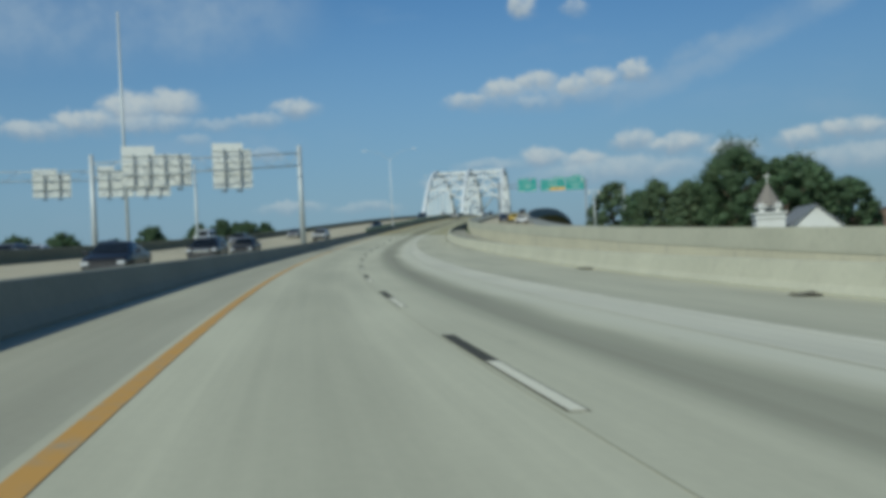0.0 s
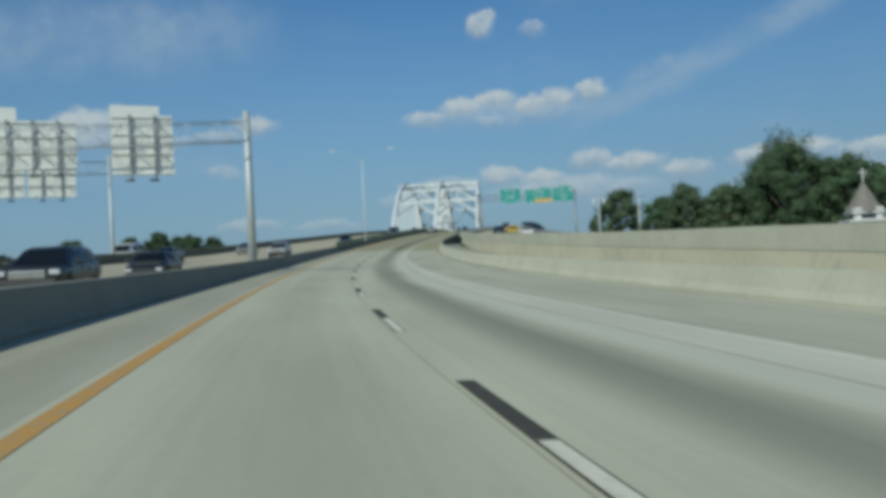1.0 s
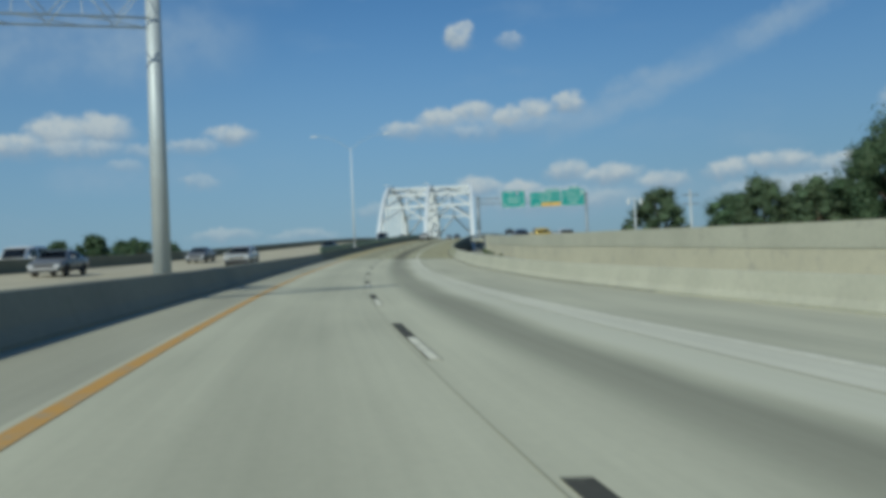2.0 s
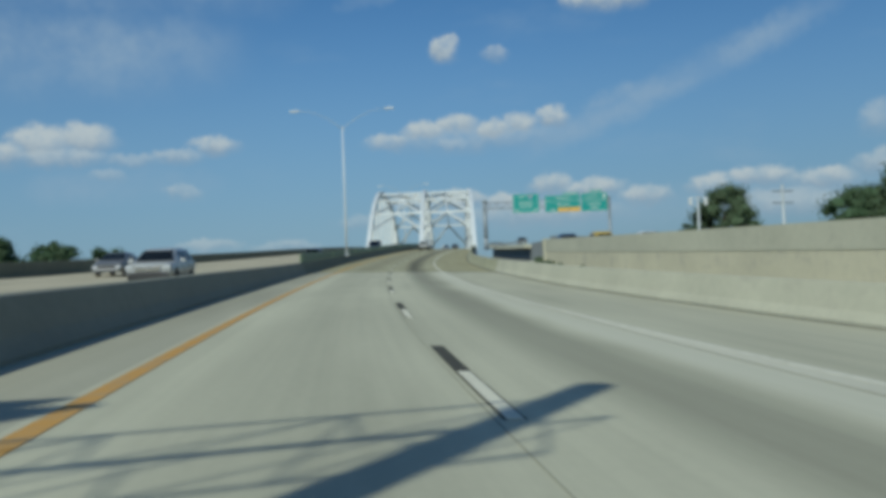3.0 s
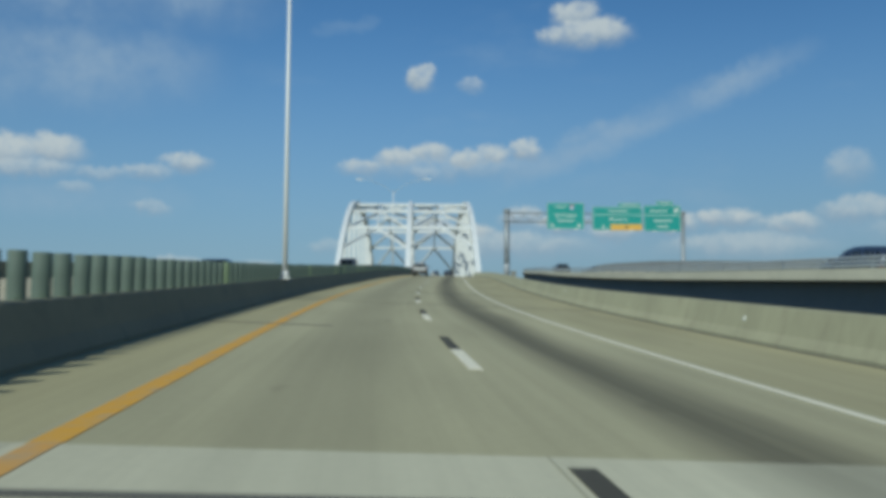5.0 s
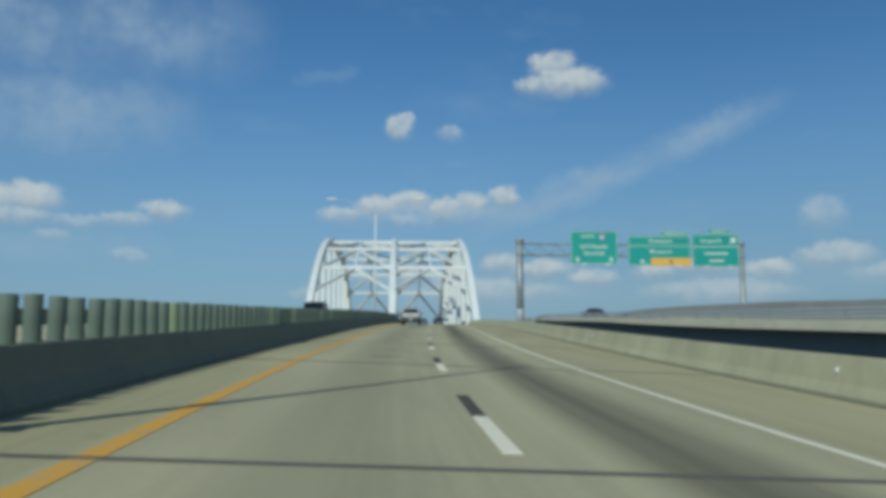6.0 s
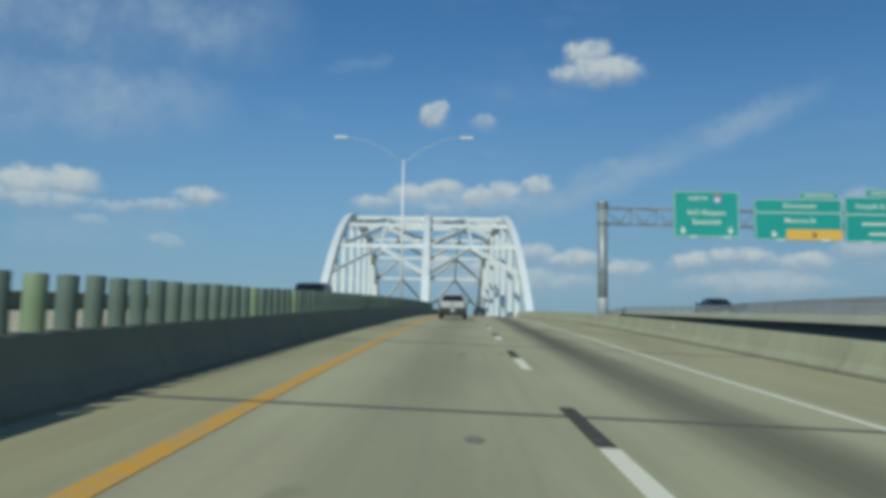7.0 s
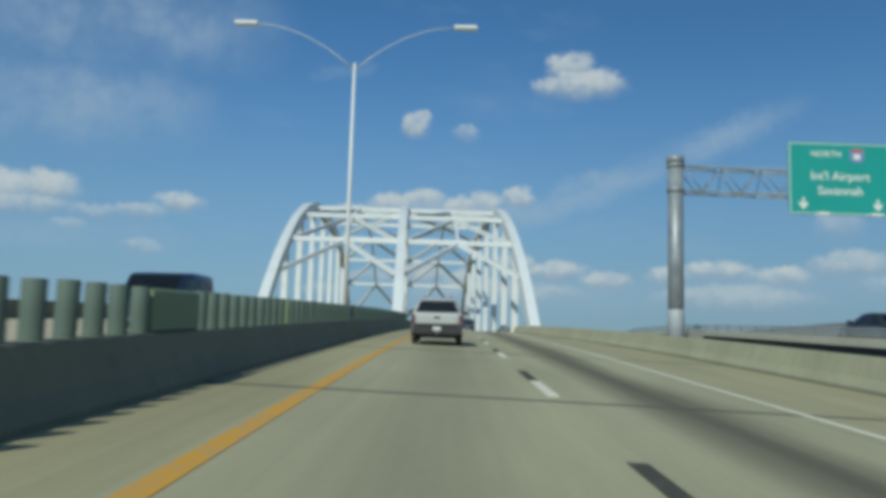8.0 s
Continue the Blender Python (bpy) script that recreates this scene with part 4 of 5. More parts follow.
sign_back(gantry_point(PC, d2, 19.0, 9.6, -0.9), turn2, 4.3, 2.9, (0.0, 2.8, 0.6), "sign backs")

# ---------------------------------------------------------------- lamp posts


def street_lamp(x, y, z0, top, reach, turn, lift):
    r_ = root("street_lamp", Matrix.Translation((x, y, z0)) @ Matrix.Rotation(turn, 4, "Z"), "tall pale double-armed street lamp on the median barrier", "street lamp", "street lamps")
    hh_ = top - z0
    bm = bmesh.new()
    tube(bm, [(0, 0, 0), (0, 0, hh_ * 0.5), (0, 0, hh_)], [0.10, 0.075, 0.05], 14)
    part("pole", bm, M_LAMP, r_)
    bm = bmesh.new()
    box(bm, 0, 0, 0.03, 0.42, 0.42, 0.06, bevel=0.01)
    tube(bm, [(0, 0, 0.06), (0, 0, 0.3)], [0.17, 0.14], 14)
    part("base", bm, M_LAMP, r_)
    for side in (-1, 1):
        bm = bmesh.new()
        pts = [Vector((side * reach * q, 0, hh_ - 0.3 + lift * (1 - (1 - q) ** 2))) for q in (0, 0.15, 0.3, 0.5, 0.7, 0.85, 1.0)]
        tube(bm, pts, [0.03, 0.028, 0.026, 0.024, 0.022, 0.021, 0.02], 8)
        arm = part("arm", bm, M_GALV, r_)
        bm = bmesh.new()
        box(bm, side * (reach + 0.36), 0, hh_ - 0.3 + lift, 0.95, 0.34, 0.14, bevel=0.05)
        part("lamp_head", bm, M_LAMP, arm, "flat pale lamp head")
    return r_


street_lamp(17.5, 156.7, on_road(157.8, -2.2, 0.72).z, 19.3, 4.5, -0.22, 2.0)
q = on_road(240.5, -2.2, 0.71)
street_lamp(q.x, q.y, q.z, 20.9, 4.15, -0.29, 1.9)

def mast(x, y, z0, z1, label, r0=0.17, r1_=0.10):
    r_ = root("light_mast", Matrix.Translation((x, y, z0)), label, "light mast")
    bm = bmesh.new()
    tube(bm, [(0, 0, 0), (0, 0, (z1 - z0) / 2), (0, 0, z1 - z0)], [r0, (r0 + r1_) / 2, r1_], 14)
    part("pole", bm, M_GALV, r_)
    bm = bmesh.new()
    tube(bm, [(0, 0, 0), (0, 0, 0.5)], [r0 * 1.9, r0 * 1.9], 14)
    part("base", bm, M_DARKWALL, r_)
    return r_


m1 = mast(*on_road(66, -18.9).xy, -2.0, 24.6, "tall grey high-mast light pole beyond the opposite barrier")
m2 = mast(60.4, 162.2, -1.5, 12.0, "pale floodlight pole behind the ramp wall", 0.2, 0.13)
for sx in (-1, 1):
    bm = bmesh.new()
    beam(bm, (0, 0, 13.3), (sx * 0.9, 0, 13.4), 0.08, 0.08)
    box(bm, sx * 1.0, -0.05, 12.9, 0.35, 0.3, 0.9, bevel=0.05)
    part("lamp_head", bm, M_LAMP, m2)
m3 = mast(61.5, 147.0, -1.5, 11.6, "grey wooden utility pole with a cross arm", 0.2, 0.14)
for dz in (11.2, 12.4):
    bm = bmesh.new()
    beam(bm, (-1.2, 0, dz), (1.2, 0, dz), 0.12, 0.14)
    part("cross_arm", bm, M_GREYPOST, m3)

# ---------------------------------------------------------------- trees


def tree(x, y, z0, height, spread, seed, label, mat, low=0.25, leaves=9000, leaf=0.28, category="tree", airy=0):
    """A trunk with limbs and a ragged crown of many small leaves gathered in clumps."""
    rg = np.random.RandomState(seed)
    r_ = root("tree", Matrix.Translation((x, y, z0)), label, category, "trees")
    bm = bmesh.new()
    top_ = height * 0.75
    tube(bm, [(0, 0, 0), (0.1, 0.05, top_ * 0.4), (0.0, 0.1, top_)], [height * 0.03, height * 0.022, height * 0.008], 8)
    clumps = []
    n_ = 110
    for i in range(n_):
        a = i * 2.4 + rg.uniform(-0.4, 0.4)
        hq = low + (1 - low) * ((i + 0.5) / n_)
        prof = math.sin(math.pi * min(1, max(0.05, (hq - low) / (1 - low) * 0.82 + 0.16))) ** 0.7
        rr = spread * prof * rg.uniform(0.35, 1.0) ** 0.7
        c = Vector((rr * math.cos(a), rr * math.sin(a), height * hq * rg.uniform(0.93, 1.04)))
        clumps.append((c, spread * rg.uniform(0.16, 0.30)))
        if i % 6 == 0:
            b0 = Vector((0, 0.05, min(top_, c.z * 0.65)))
            tube(bm, [b0, (b0 + c) / 2 + Vector((0, 0, 0.3)), c], [height * 0.011, height * 0.007, 0.03], 5)
    bm_limb = bm
    per = leaves // n_
    # thin twiggy sprays above the crown
    for i in range(airy):
        c = Vector((rg.uniform(-0.5, 0.45) * spread, rg.uniform(-0.4, 0.4) * spread, height * rg.uniform(1.0, 1.12)))
        clumps.append((c, -spread * rg.uniform(0.14, 0.24)))
        tube(bm_limb, [(c.x * 0.5, c.y * 0.5, height * 0.8), c], [0.09, 0.03], 5)
    part("trunk", bm_limb, M_BARK, r_)
    vs_, fs_ = [], []
    for c, rad in clumps:
        if rad < 0:
            rad, rows_, per_ = -rad, 0, per // 5
        else:
            rows_, per_ = 4, per
        # leafy heart of the clump, a rough many-sided lump
        k_ = len(vs_)
        for i in range(rows_):
            th = math.pi * (i + 0.5) / rows_
            for j in range(8):
                ph = 2 * math.pi * (j + 0.5 * (i % 2)) / 8
                rr_ = rad * rg.uniform(0.35, 0.75)
                vs_.append((c.x + rr_ * math.sin(th) * math.cos(ph), c.y + rr_ * math.sin(th) * math.sin(ph), c.z + rr_ * 0.78 * math.cos(th)))
        for i in range(rows_ - 1):
            for j in range(8):
                fs_.append((k_ + i * 8 + j, k_ + i * 8 + (j + 1) % 8, k_ + (i + 1) * 8 + (j + 1) % 8, k_ + (i + 1) * 8 + j))
        d = rg.normal(size=(per_, 3))
        d /= np.linalg.norm(d, axis=1)[:, None]
        rr = rad * (0.35 + 0.85 * rg.rand(per_))
        rr[rg.rand(per_) < 0.06] *= 1.25
        pts = np.array(c) + d * rr[:, None] * np.array([1, 1, 0.78])
        nx = d + 0.6 * rg.normal(size=(per_, 3))
        nx = np.cross(nx, rg.normal(size=(per_, 3)))
        nx /= np.linalg.norm(nx, axis=1)[:, None]
        ny = np.cross(nx, d + 0.4 * rg.normal(size=(per_, 3)))
        ny /= np.linalg.norm(ny, axis=1)[:, None]
        sz = leaf * rg.uniform(0.6, 1.3, size=(per_, 1))
        k_ = len(vs_)
        quads = np.stack([pts - nx * sz * 0.5, pts + ny * sz * 0.35, pts + nx * sz * 0.5, pts - ny * sz * 0.35], 1).reshape(-1, 3)
        vs_ += quads.tolist()
        fs_ += [(k_ + 4 * q_, k_ + 4 * q_ + 1, k_ + 4 * q_ + 2, k_ + 4 * q_ + 3) for q_ in range(per_)]
    me = bpy.data.meshes.new("crown")
    me.from_pydata(vs_, [], fs_)
    me.materials.append(mat)
    cr = new("crown", me)
    cr.parent = r_
    return r_


GZ = -1.8
tree(65.0, 163.8, GZ, 14.7, 5.3, 3, "round green tree behind the ramp wall", M_LEAF_B, low=0.2, leaves=22000, leaf=0.24)
tree(61.6, 167.5, GZ, 10.6, 1.7, 5, "small green shrub-like tree behind the ramp wall", M_LEAF_B, leaves=3000)
tree(70.0, 118.0, GZ, 16.4, 7.0, 7, "tall spreading dark green tree with an airy ragged top", M_LEAF, low=0.2, leaves=40000, leaf=0.30, airy=9)
tree(89.0, 130.0, GZ, 15.6, 5.6, 8, "dark green tree with a thin ragged crown", M_LEAF, leaves=14000, leaf=0.30, airy=6)
for i, (x, y, h_, sp_) in enumerate(((61.0, 129.0, 12.3, 4.6), (59.6, 132.8, 11.2, 4.4), (64.5, 124.0, 11.6, 4.6), (76.0, 113.5, 14.0, 5.6), (80.0, 121.0, 15.0, 6.0), (83.0, 117.0, 13.2, 5.6), (74.0, 131.0, 12.0, 5.0), (92.0, 121.0, 11.5, 5.0), (67.0, 130.0, 11.6, 4.6))):
    tree(x, y, GZ, h_, sp_, 20 + i, "leafy green tree in a dense row behind the ramp", M_LEAF if i % 2 else M_LEAF_B, low=0.12, leaves=16000, leaf=0.26)
for i, (x, y, top_z, sp_) in enumerate(((-19.5, 157.0, 7.7, 3.0), (-15.0, 155.5, 8.2, 3.2), (-10.5, 160.0, 8.0, 3.0), (-13.0, 168.0, 8.1, 3.2), (-8.0, 171.0, 7.6, 2.4), (-9.0, 193.0, 8.9, 3.0), (-27.0, 150.0, 7.4, 3.4), (-34.0, 97.0, 4.6, 3.2), (-24.0, 104.0, 4.0, 2.8), (-46.0, 110.0, 4.2, 3.4), (-40.0, 140.0, 6.4, 3.6))):
    tree(x, y, GZ, top_z - GZ, sp_, 40 + i, "dark green tree beyond the opposite carriageway", M_LEAF, low=0.3, leaves=6600, leaf=0.32)
# far woods on the horizon
rg = np.random.RandomState(5)
vs_, fs_ = [], []
for i in range(5200):
    a = rg.uniform(-1.6, 1.9)
    d_ = rg.uniform(420, 900)
    hh_ = rg.uniform(4, 9) * (0.7 + 0.4 * math.sin(a * 23) * math.sin(a * 7.0))
    c = np.array([d_ * math.sin(a) + 20, d_ * math.cos(a) + 100, GZ + max(1.5, hh_) * rg.rand()])
    n1 = rg.normal(size=3)
    n1 *= 3.0 / np.linalg.norm(n1)
    n2 = np.cross(n1, rg.normal(size=3))
    n2 *= 2.2 / np.linalg.norm(n2)
    k_ = len(vs_)
    vs_ += [tuple(c - n1), tuple(c + n2), tuple(c + n1), tuple(c - n2)]
    fs_.append((k_, k_ + 1, k_ + 2, k_ + 3))
me = bpy.data.meshes.new("far_woods")
me.from_pydata(vs_, [], fs_)
me.materials.append(M_LEAF)
tagged(new("far_woods", me), "low dark belt of distant woods", "woods", kind="stuff")

# ---------------------------------------------------------------- church and far house
M_WHITEWALL = surface("white_church_wall", (0.62, 0.62, 0.58), 0.7, vary=0.2, dirt=(0.46, 0.46, 0.43))
M_ROOF = surface("grey_roof_shingle", (0.19, 0.20, 0.21), 0.85, vary=0.3, grain=4.0)
M_SPIRE = surface("brown_spire_roof", (0.20, 0.18, 0.155), 0.85, vary=0.3)
M_BRICK = surface("brown_house_wall", (0.19, 0.13, 0.10), 0.9, vary=0.3)
M_GLASS = surface("dark_window_glass", (0.02, 0.025, 0.03), 0.08, vary=0.05, bump=0.0, spec=0.8)

church = root("church", Matrix.Translation((58.2, 86.0, GZ)) @ Matrix.Rotation(-0.35, 4, "Z"), "small white church with a brown spire and grey roof", "church")
bm = bmesh.new()
box(bm, 0, 0, 2.6, 3.4, 3.4, 5.2, bevel=0.04)
tower = part("tower", bm, M_WHITEWALL, church)
for z_, w_ in ((4.72, 3.7), (5.3, 3.9), (6.1, 3.0), (6.42, 2.7)):
    bm = bmesh.new()
    box(bm, 0, 0, z_, w_, w_, 0.25, bevel=0.05)
    part("cornice", bm, M_WHITEWALL, church)
bm = bmesh.new()
box(bm, 0, 0, 5.7, 2.5, 2.5, 0.7)
part("belfry", bm, M_WHITEWALL, church)
for k in range(4):
    bm = bmesh.new()
    m_ = Matrix.Rotation(k * math.pi / 2, 4, "Z")
    box(bm, 0, -1.26, 5.72, 1.3, 0.06, 0.45, m=m_)
    part("louvre", bm, M_GLASS, tower, "dark belfry opening")
bm = bmesh.new()
bmesh.ops.create_cone(bm, segments=8, cap_ends=True, radius1=1.75, radius2=0.05, depth=2.9, matrix=Matrix.Translation((0, 0, 7.65)))
part("spire", bm, M_SPIRE, church)
bm = bmesh.new()
beam(bm, (0, 0, 9.0), (0, 0, 10.4), 0.1, 0.1, (0, 1, 0))
beam(bm, (-0.4, 0, 9.95), (0.4, 0, 9.95), 0.1, 0.1)
part("cross", bm, M_WHITEWALL, church)


def gable(bm, x0, x1, y0, y1, z0, eave, ridge):
    """A house body with its ridge along y."""
    mx = (x0 + x1) / 2
    a = [bm.verts.new(p) for p in ((x0, y0, z0), (x1, y0, z0), (x1, y0, eave), (mx, y0, ridge), (x0, y0, eave))]
    b = [bm.verts.new(p) for p in ((x0, y1, z0), (x1, y1, z0), (x1, y1, eave), (mx, y1, ridge), (x0, y1, eave))]
    bm.faces.new(a)
    bm.faces.new(b[::-1])
    for i in range(5):
        bm.faces.new([a[i], b[i], b[(i + 1) % 5], a[(i + 1) % 5]])
    return bm


def roof_slopes(bm, x0, x1, y0, y1, eave, ridge, over=0.35, thick=0.18):
    mx = (x0 + x1) / 2
    k_ = (ridge - eave) / (mx - x0)
    for sx, xe in ((-1, x0 - over), (1, x1 + over)):
        ze = eave - over * k_ + 0.02
        low = [(xe, ze), (mx, ridge + 0.02), (mx, ridge + thick), (xe, ze + thick)]
        fr = [bm.verts.new((x, y0 - over, z)) for x, z in low]
        bk = [bm.verts.new((x, y1 + over, z)) for x, z in low]
        bm.faces.new(fr)
        bm.faces.new(bk[::-1])
        for i in range(4):
            bm.faces.new([fr[i], bk[i], bk[(i + 1) % 4], fr[(i + 1) % 4]])
    return bm


part("nave", gable(bmesh.new(), 2.2, 8.6, -1.0, 12.0, 0, 3.2, 6.0), M_WHITEWALL, church)
part("roof", roof_slopes(bmesh.new(), 2.2, 8.6, -1.0, 12.0, 3.2, 6.0), M_ROOF, church)
for x in (3.6, 7.2):
    bm = bmesh.new()
    box(bm, x, -1.02, 2.2, 0.8, 0.06, 1.6, bevel=0.01)
    part("window", bm, M_GLASS, church)
house = root("house", Matrix.Translation((104.0, 128.0, GZ)) @ Matrix.Rotation(-0.4, 4, "Z"), "brown two-storey house with a low dark roof", "house")
part("wall", gable(bmesh.new(), -7, 7, -4, 5, 0, 5.2, 6.6), M_BRICK, house)
part("roof", roof_slopes(bmesh.new(), -7, 7, -4, 5, 5.2, 6.6), M_ROOF, house)
for z_ in (1.6, 4.0):
    for x in (-5, -2.5, 0, 2.5, 5):
        bm = bmesh.new()
        box(bm, x, -4.02, z_, 0.9, 0.07, 1.2, bevel=0.01)
        part("window", bm, M_GLASS, house)

# ---------------------------------------------------------------- vehicles
M_TYRE = surface("tyre_rubber", (0.03, 0.03, 0.03), 0.85, vary=0.2)
M_RIM = surface("alloy_rim", (0.45, 0.46, 0.46), 0.35, metal=0.8, vary=0.1, bump=0.0)
M_TRIM = surface("black_plastic_trim", (0.03, 0.03, 0.032), 0.6, vary=0.15)
M_TAIL = surface("red_tail_lens", (0.12, 0.05, 0.05), 0.25, vary=0.1, bump=0.0)
M_HEADLAMP = surface("clear_headlamp_lens", (0.48, 0.50, 0.51), 0.12, vary=0.05, bump=0.0)
M_PLATE = surface("pale_number_plate", (0.55, 0.57, 0.56), 0.5, vary=0.1, bump=0.0)
M_CHROME = surface("chrome_trim", (0.72, 0.72, 0.72), 0.15, metal=1.0, vary=0.05, bump=0.0)
PAINTS = {n_: surface(n_ + "_car_paint", c, 0.28, metal=0.25, vary=0.05, grain=1.0, bump=0.0, spec=0.6) for n_, c in (("silver", (0.52, 0.53, 0.51)), ("black", (0.022, 0.023, 0.026)), ("white", (0.76, 0.76, 0.73)), ("dark_blue", (0.03, 0.045, 0.08)), ("yellow", (0.60, 0.42, 0.05)), ("pewter", (0.40, 0.41, 0.40)), ("grey", (0.16, 0.165, 0.17)))}

# stations from tail to nose: y, sill half width, sill height, belt half width, belt height, roof half width, roof height
SHAPES = {
    "pickup": (0.40, 1.52, -1.55, [(-2.62, 0.86, 0.56, 0.89, 1.10, 0.87, 1.12), (-2.55, 0.90, 0.46, 0.93, 1.12, 0.80, 1.16), (-2.36, 0.91, 0.44, 0.94, 1.13, 0.64, 1.68), (-2.1, 0.91, 0.44, 0.95, 1.13, 0.62, 1.75), (-0.9, 0.92, 0.42, 0.95, 1.12, 0.62, 1.78), (0.25, 0.92, 0.42, 0.95, 1.11, 0.62, 1.74), (1.05, 0.91, 0.42, 0.94, 1.09, 0.84, 1.13), (1.3, 0.91, 0.44, 0.93, 1.06, 0.80, 1.10), (2.3, 0.88, 0.46, 0.90, 0.98, 0.74, 1.03), (2.6, 0.78, 0.50, 0.82, 0.90, 0.66, 0.94)]),
    "suv": (0.37, 1.38, -1.38, [(-2.32, 0.80, 0.52, 0.86, 0.98, 0.72, 1.04), (-2.22, 0.88, 0.42, 0.91, 1.0, 0.66, 1.44), (-1.8, 0.90, 0.38, 0.93, 1.0, 0.64, 1.58), (-0.9, 0.91, 0.36, 0.94, 0.99, 0.63, 1.62), (0.0, 0.91, 0.36, 0.94, 0.98, 0.63, 1.61), (0.5, 0.91, 0.36, 0.94, 0.98, 0.62, 1.54), (1.3, 0.90, 0.38, 0.93, 0.97, 0.80, 1.02), (1.6, 0.90, 0.40, 0.92, 0.95, 0.78, 1.0), (2.15, 0.88, 0.42, 0.90, 0.95, 0.74, 1.0), (2.36, 0.82, 0.46, 0.85, 0.90, 0.66, 0.95)]),
    "sedan": (0.33, 1.36, -1.36, [(-2.35, 0.76, 0.46, 0.82, 0.88, 0.66, 0.94), (-2.2, 0.84, 0.36, 0.88, 0.92, 0.70, 0.98), (-1.6, 0.88, 0.32, 0.91, 0.94, 0.74, 1.0), (-0.95, 0.88, 0.30, 0.91, 0.94, 0.60, 1.38), (-0.2, 0.88, 0.30, 0.91, 0.93, 0.60, 1.44), (0.45, 0.88, 0.30, 0.91, 0.91, 0.60, 1.40), (1.25, 0.88, 0.32, 0.90, 0.89, 0.76, 0.95), (2.0, 0.85, 0.34, 0.87, 0.78, 0.70, 0.84), (2.35, 0.74, 0.40, 0.78, 0.66, 0.6, 0.70)]),
    "van": (0.36, 1.45, -1.55, [(-2.55, 0.86, 0.48, 0.92, 1.1, 0.82, 1.95), (-2.4, 0.93, 0.40, 0.97, 1.12, 0.84, 2.05), (-0.6, 0.94, 0.38, 0.98, 1.12, 0.84, 2.08), (0.9, 0.94, 0.38, 0.97, 1.10, 0.82, 2.0), (1.75, 0.92, 0.40, 0.95, 1.06, 0.82, 1.12), (2.3, 0.88, 0.42, 0.90, 0.94, 0.76, 0.98), (2.55, 0.78, 0.46, 0.82, 0.84, 0.66, 0.88)]),
}
_built = {}


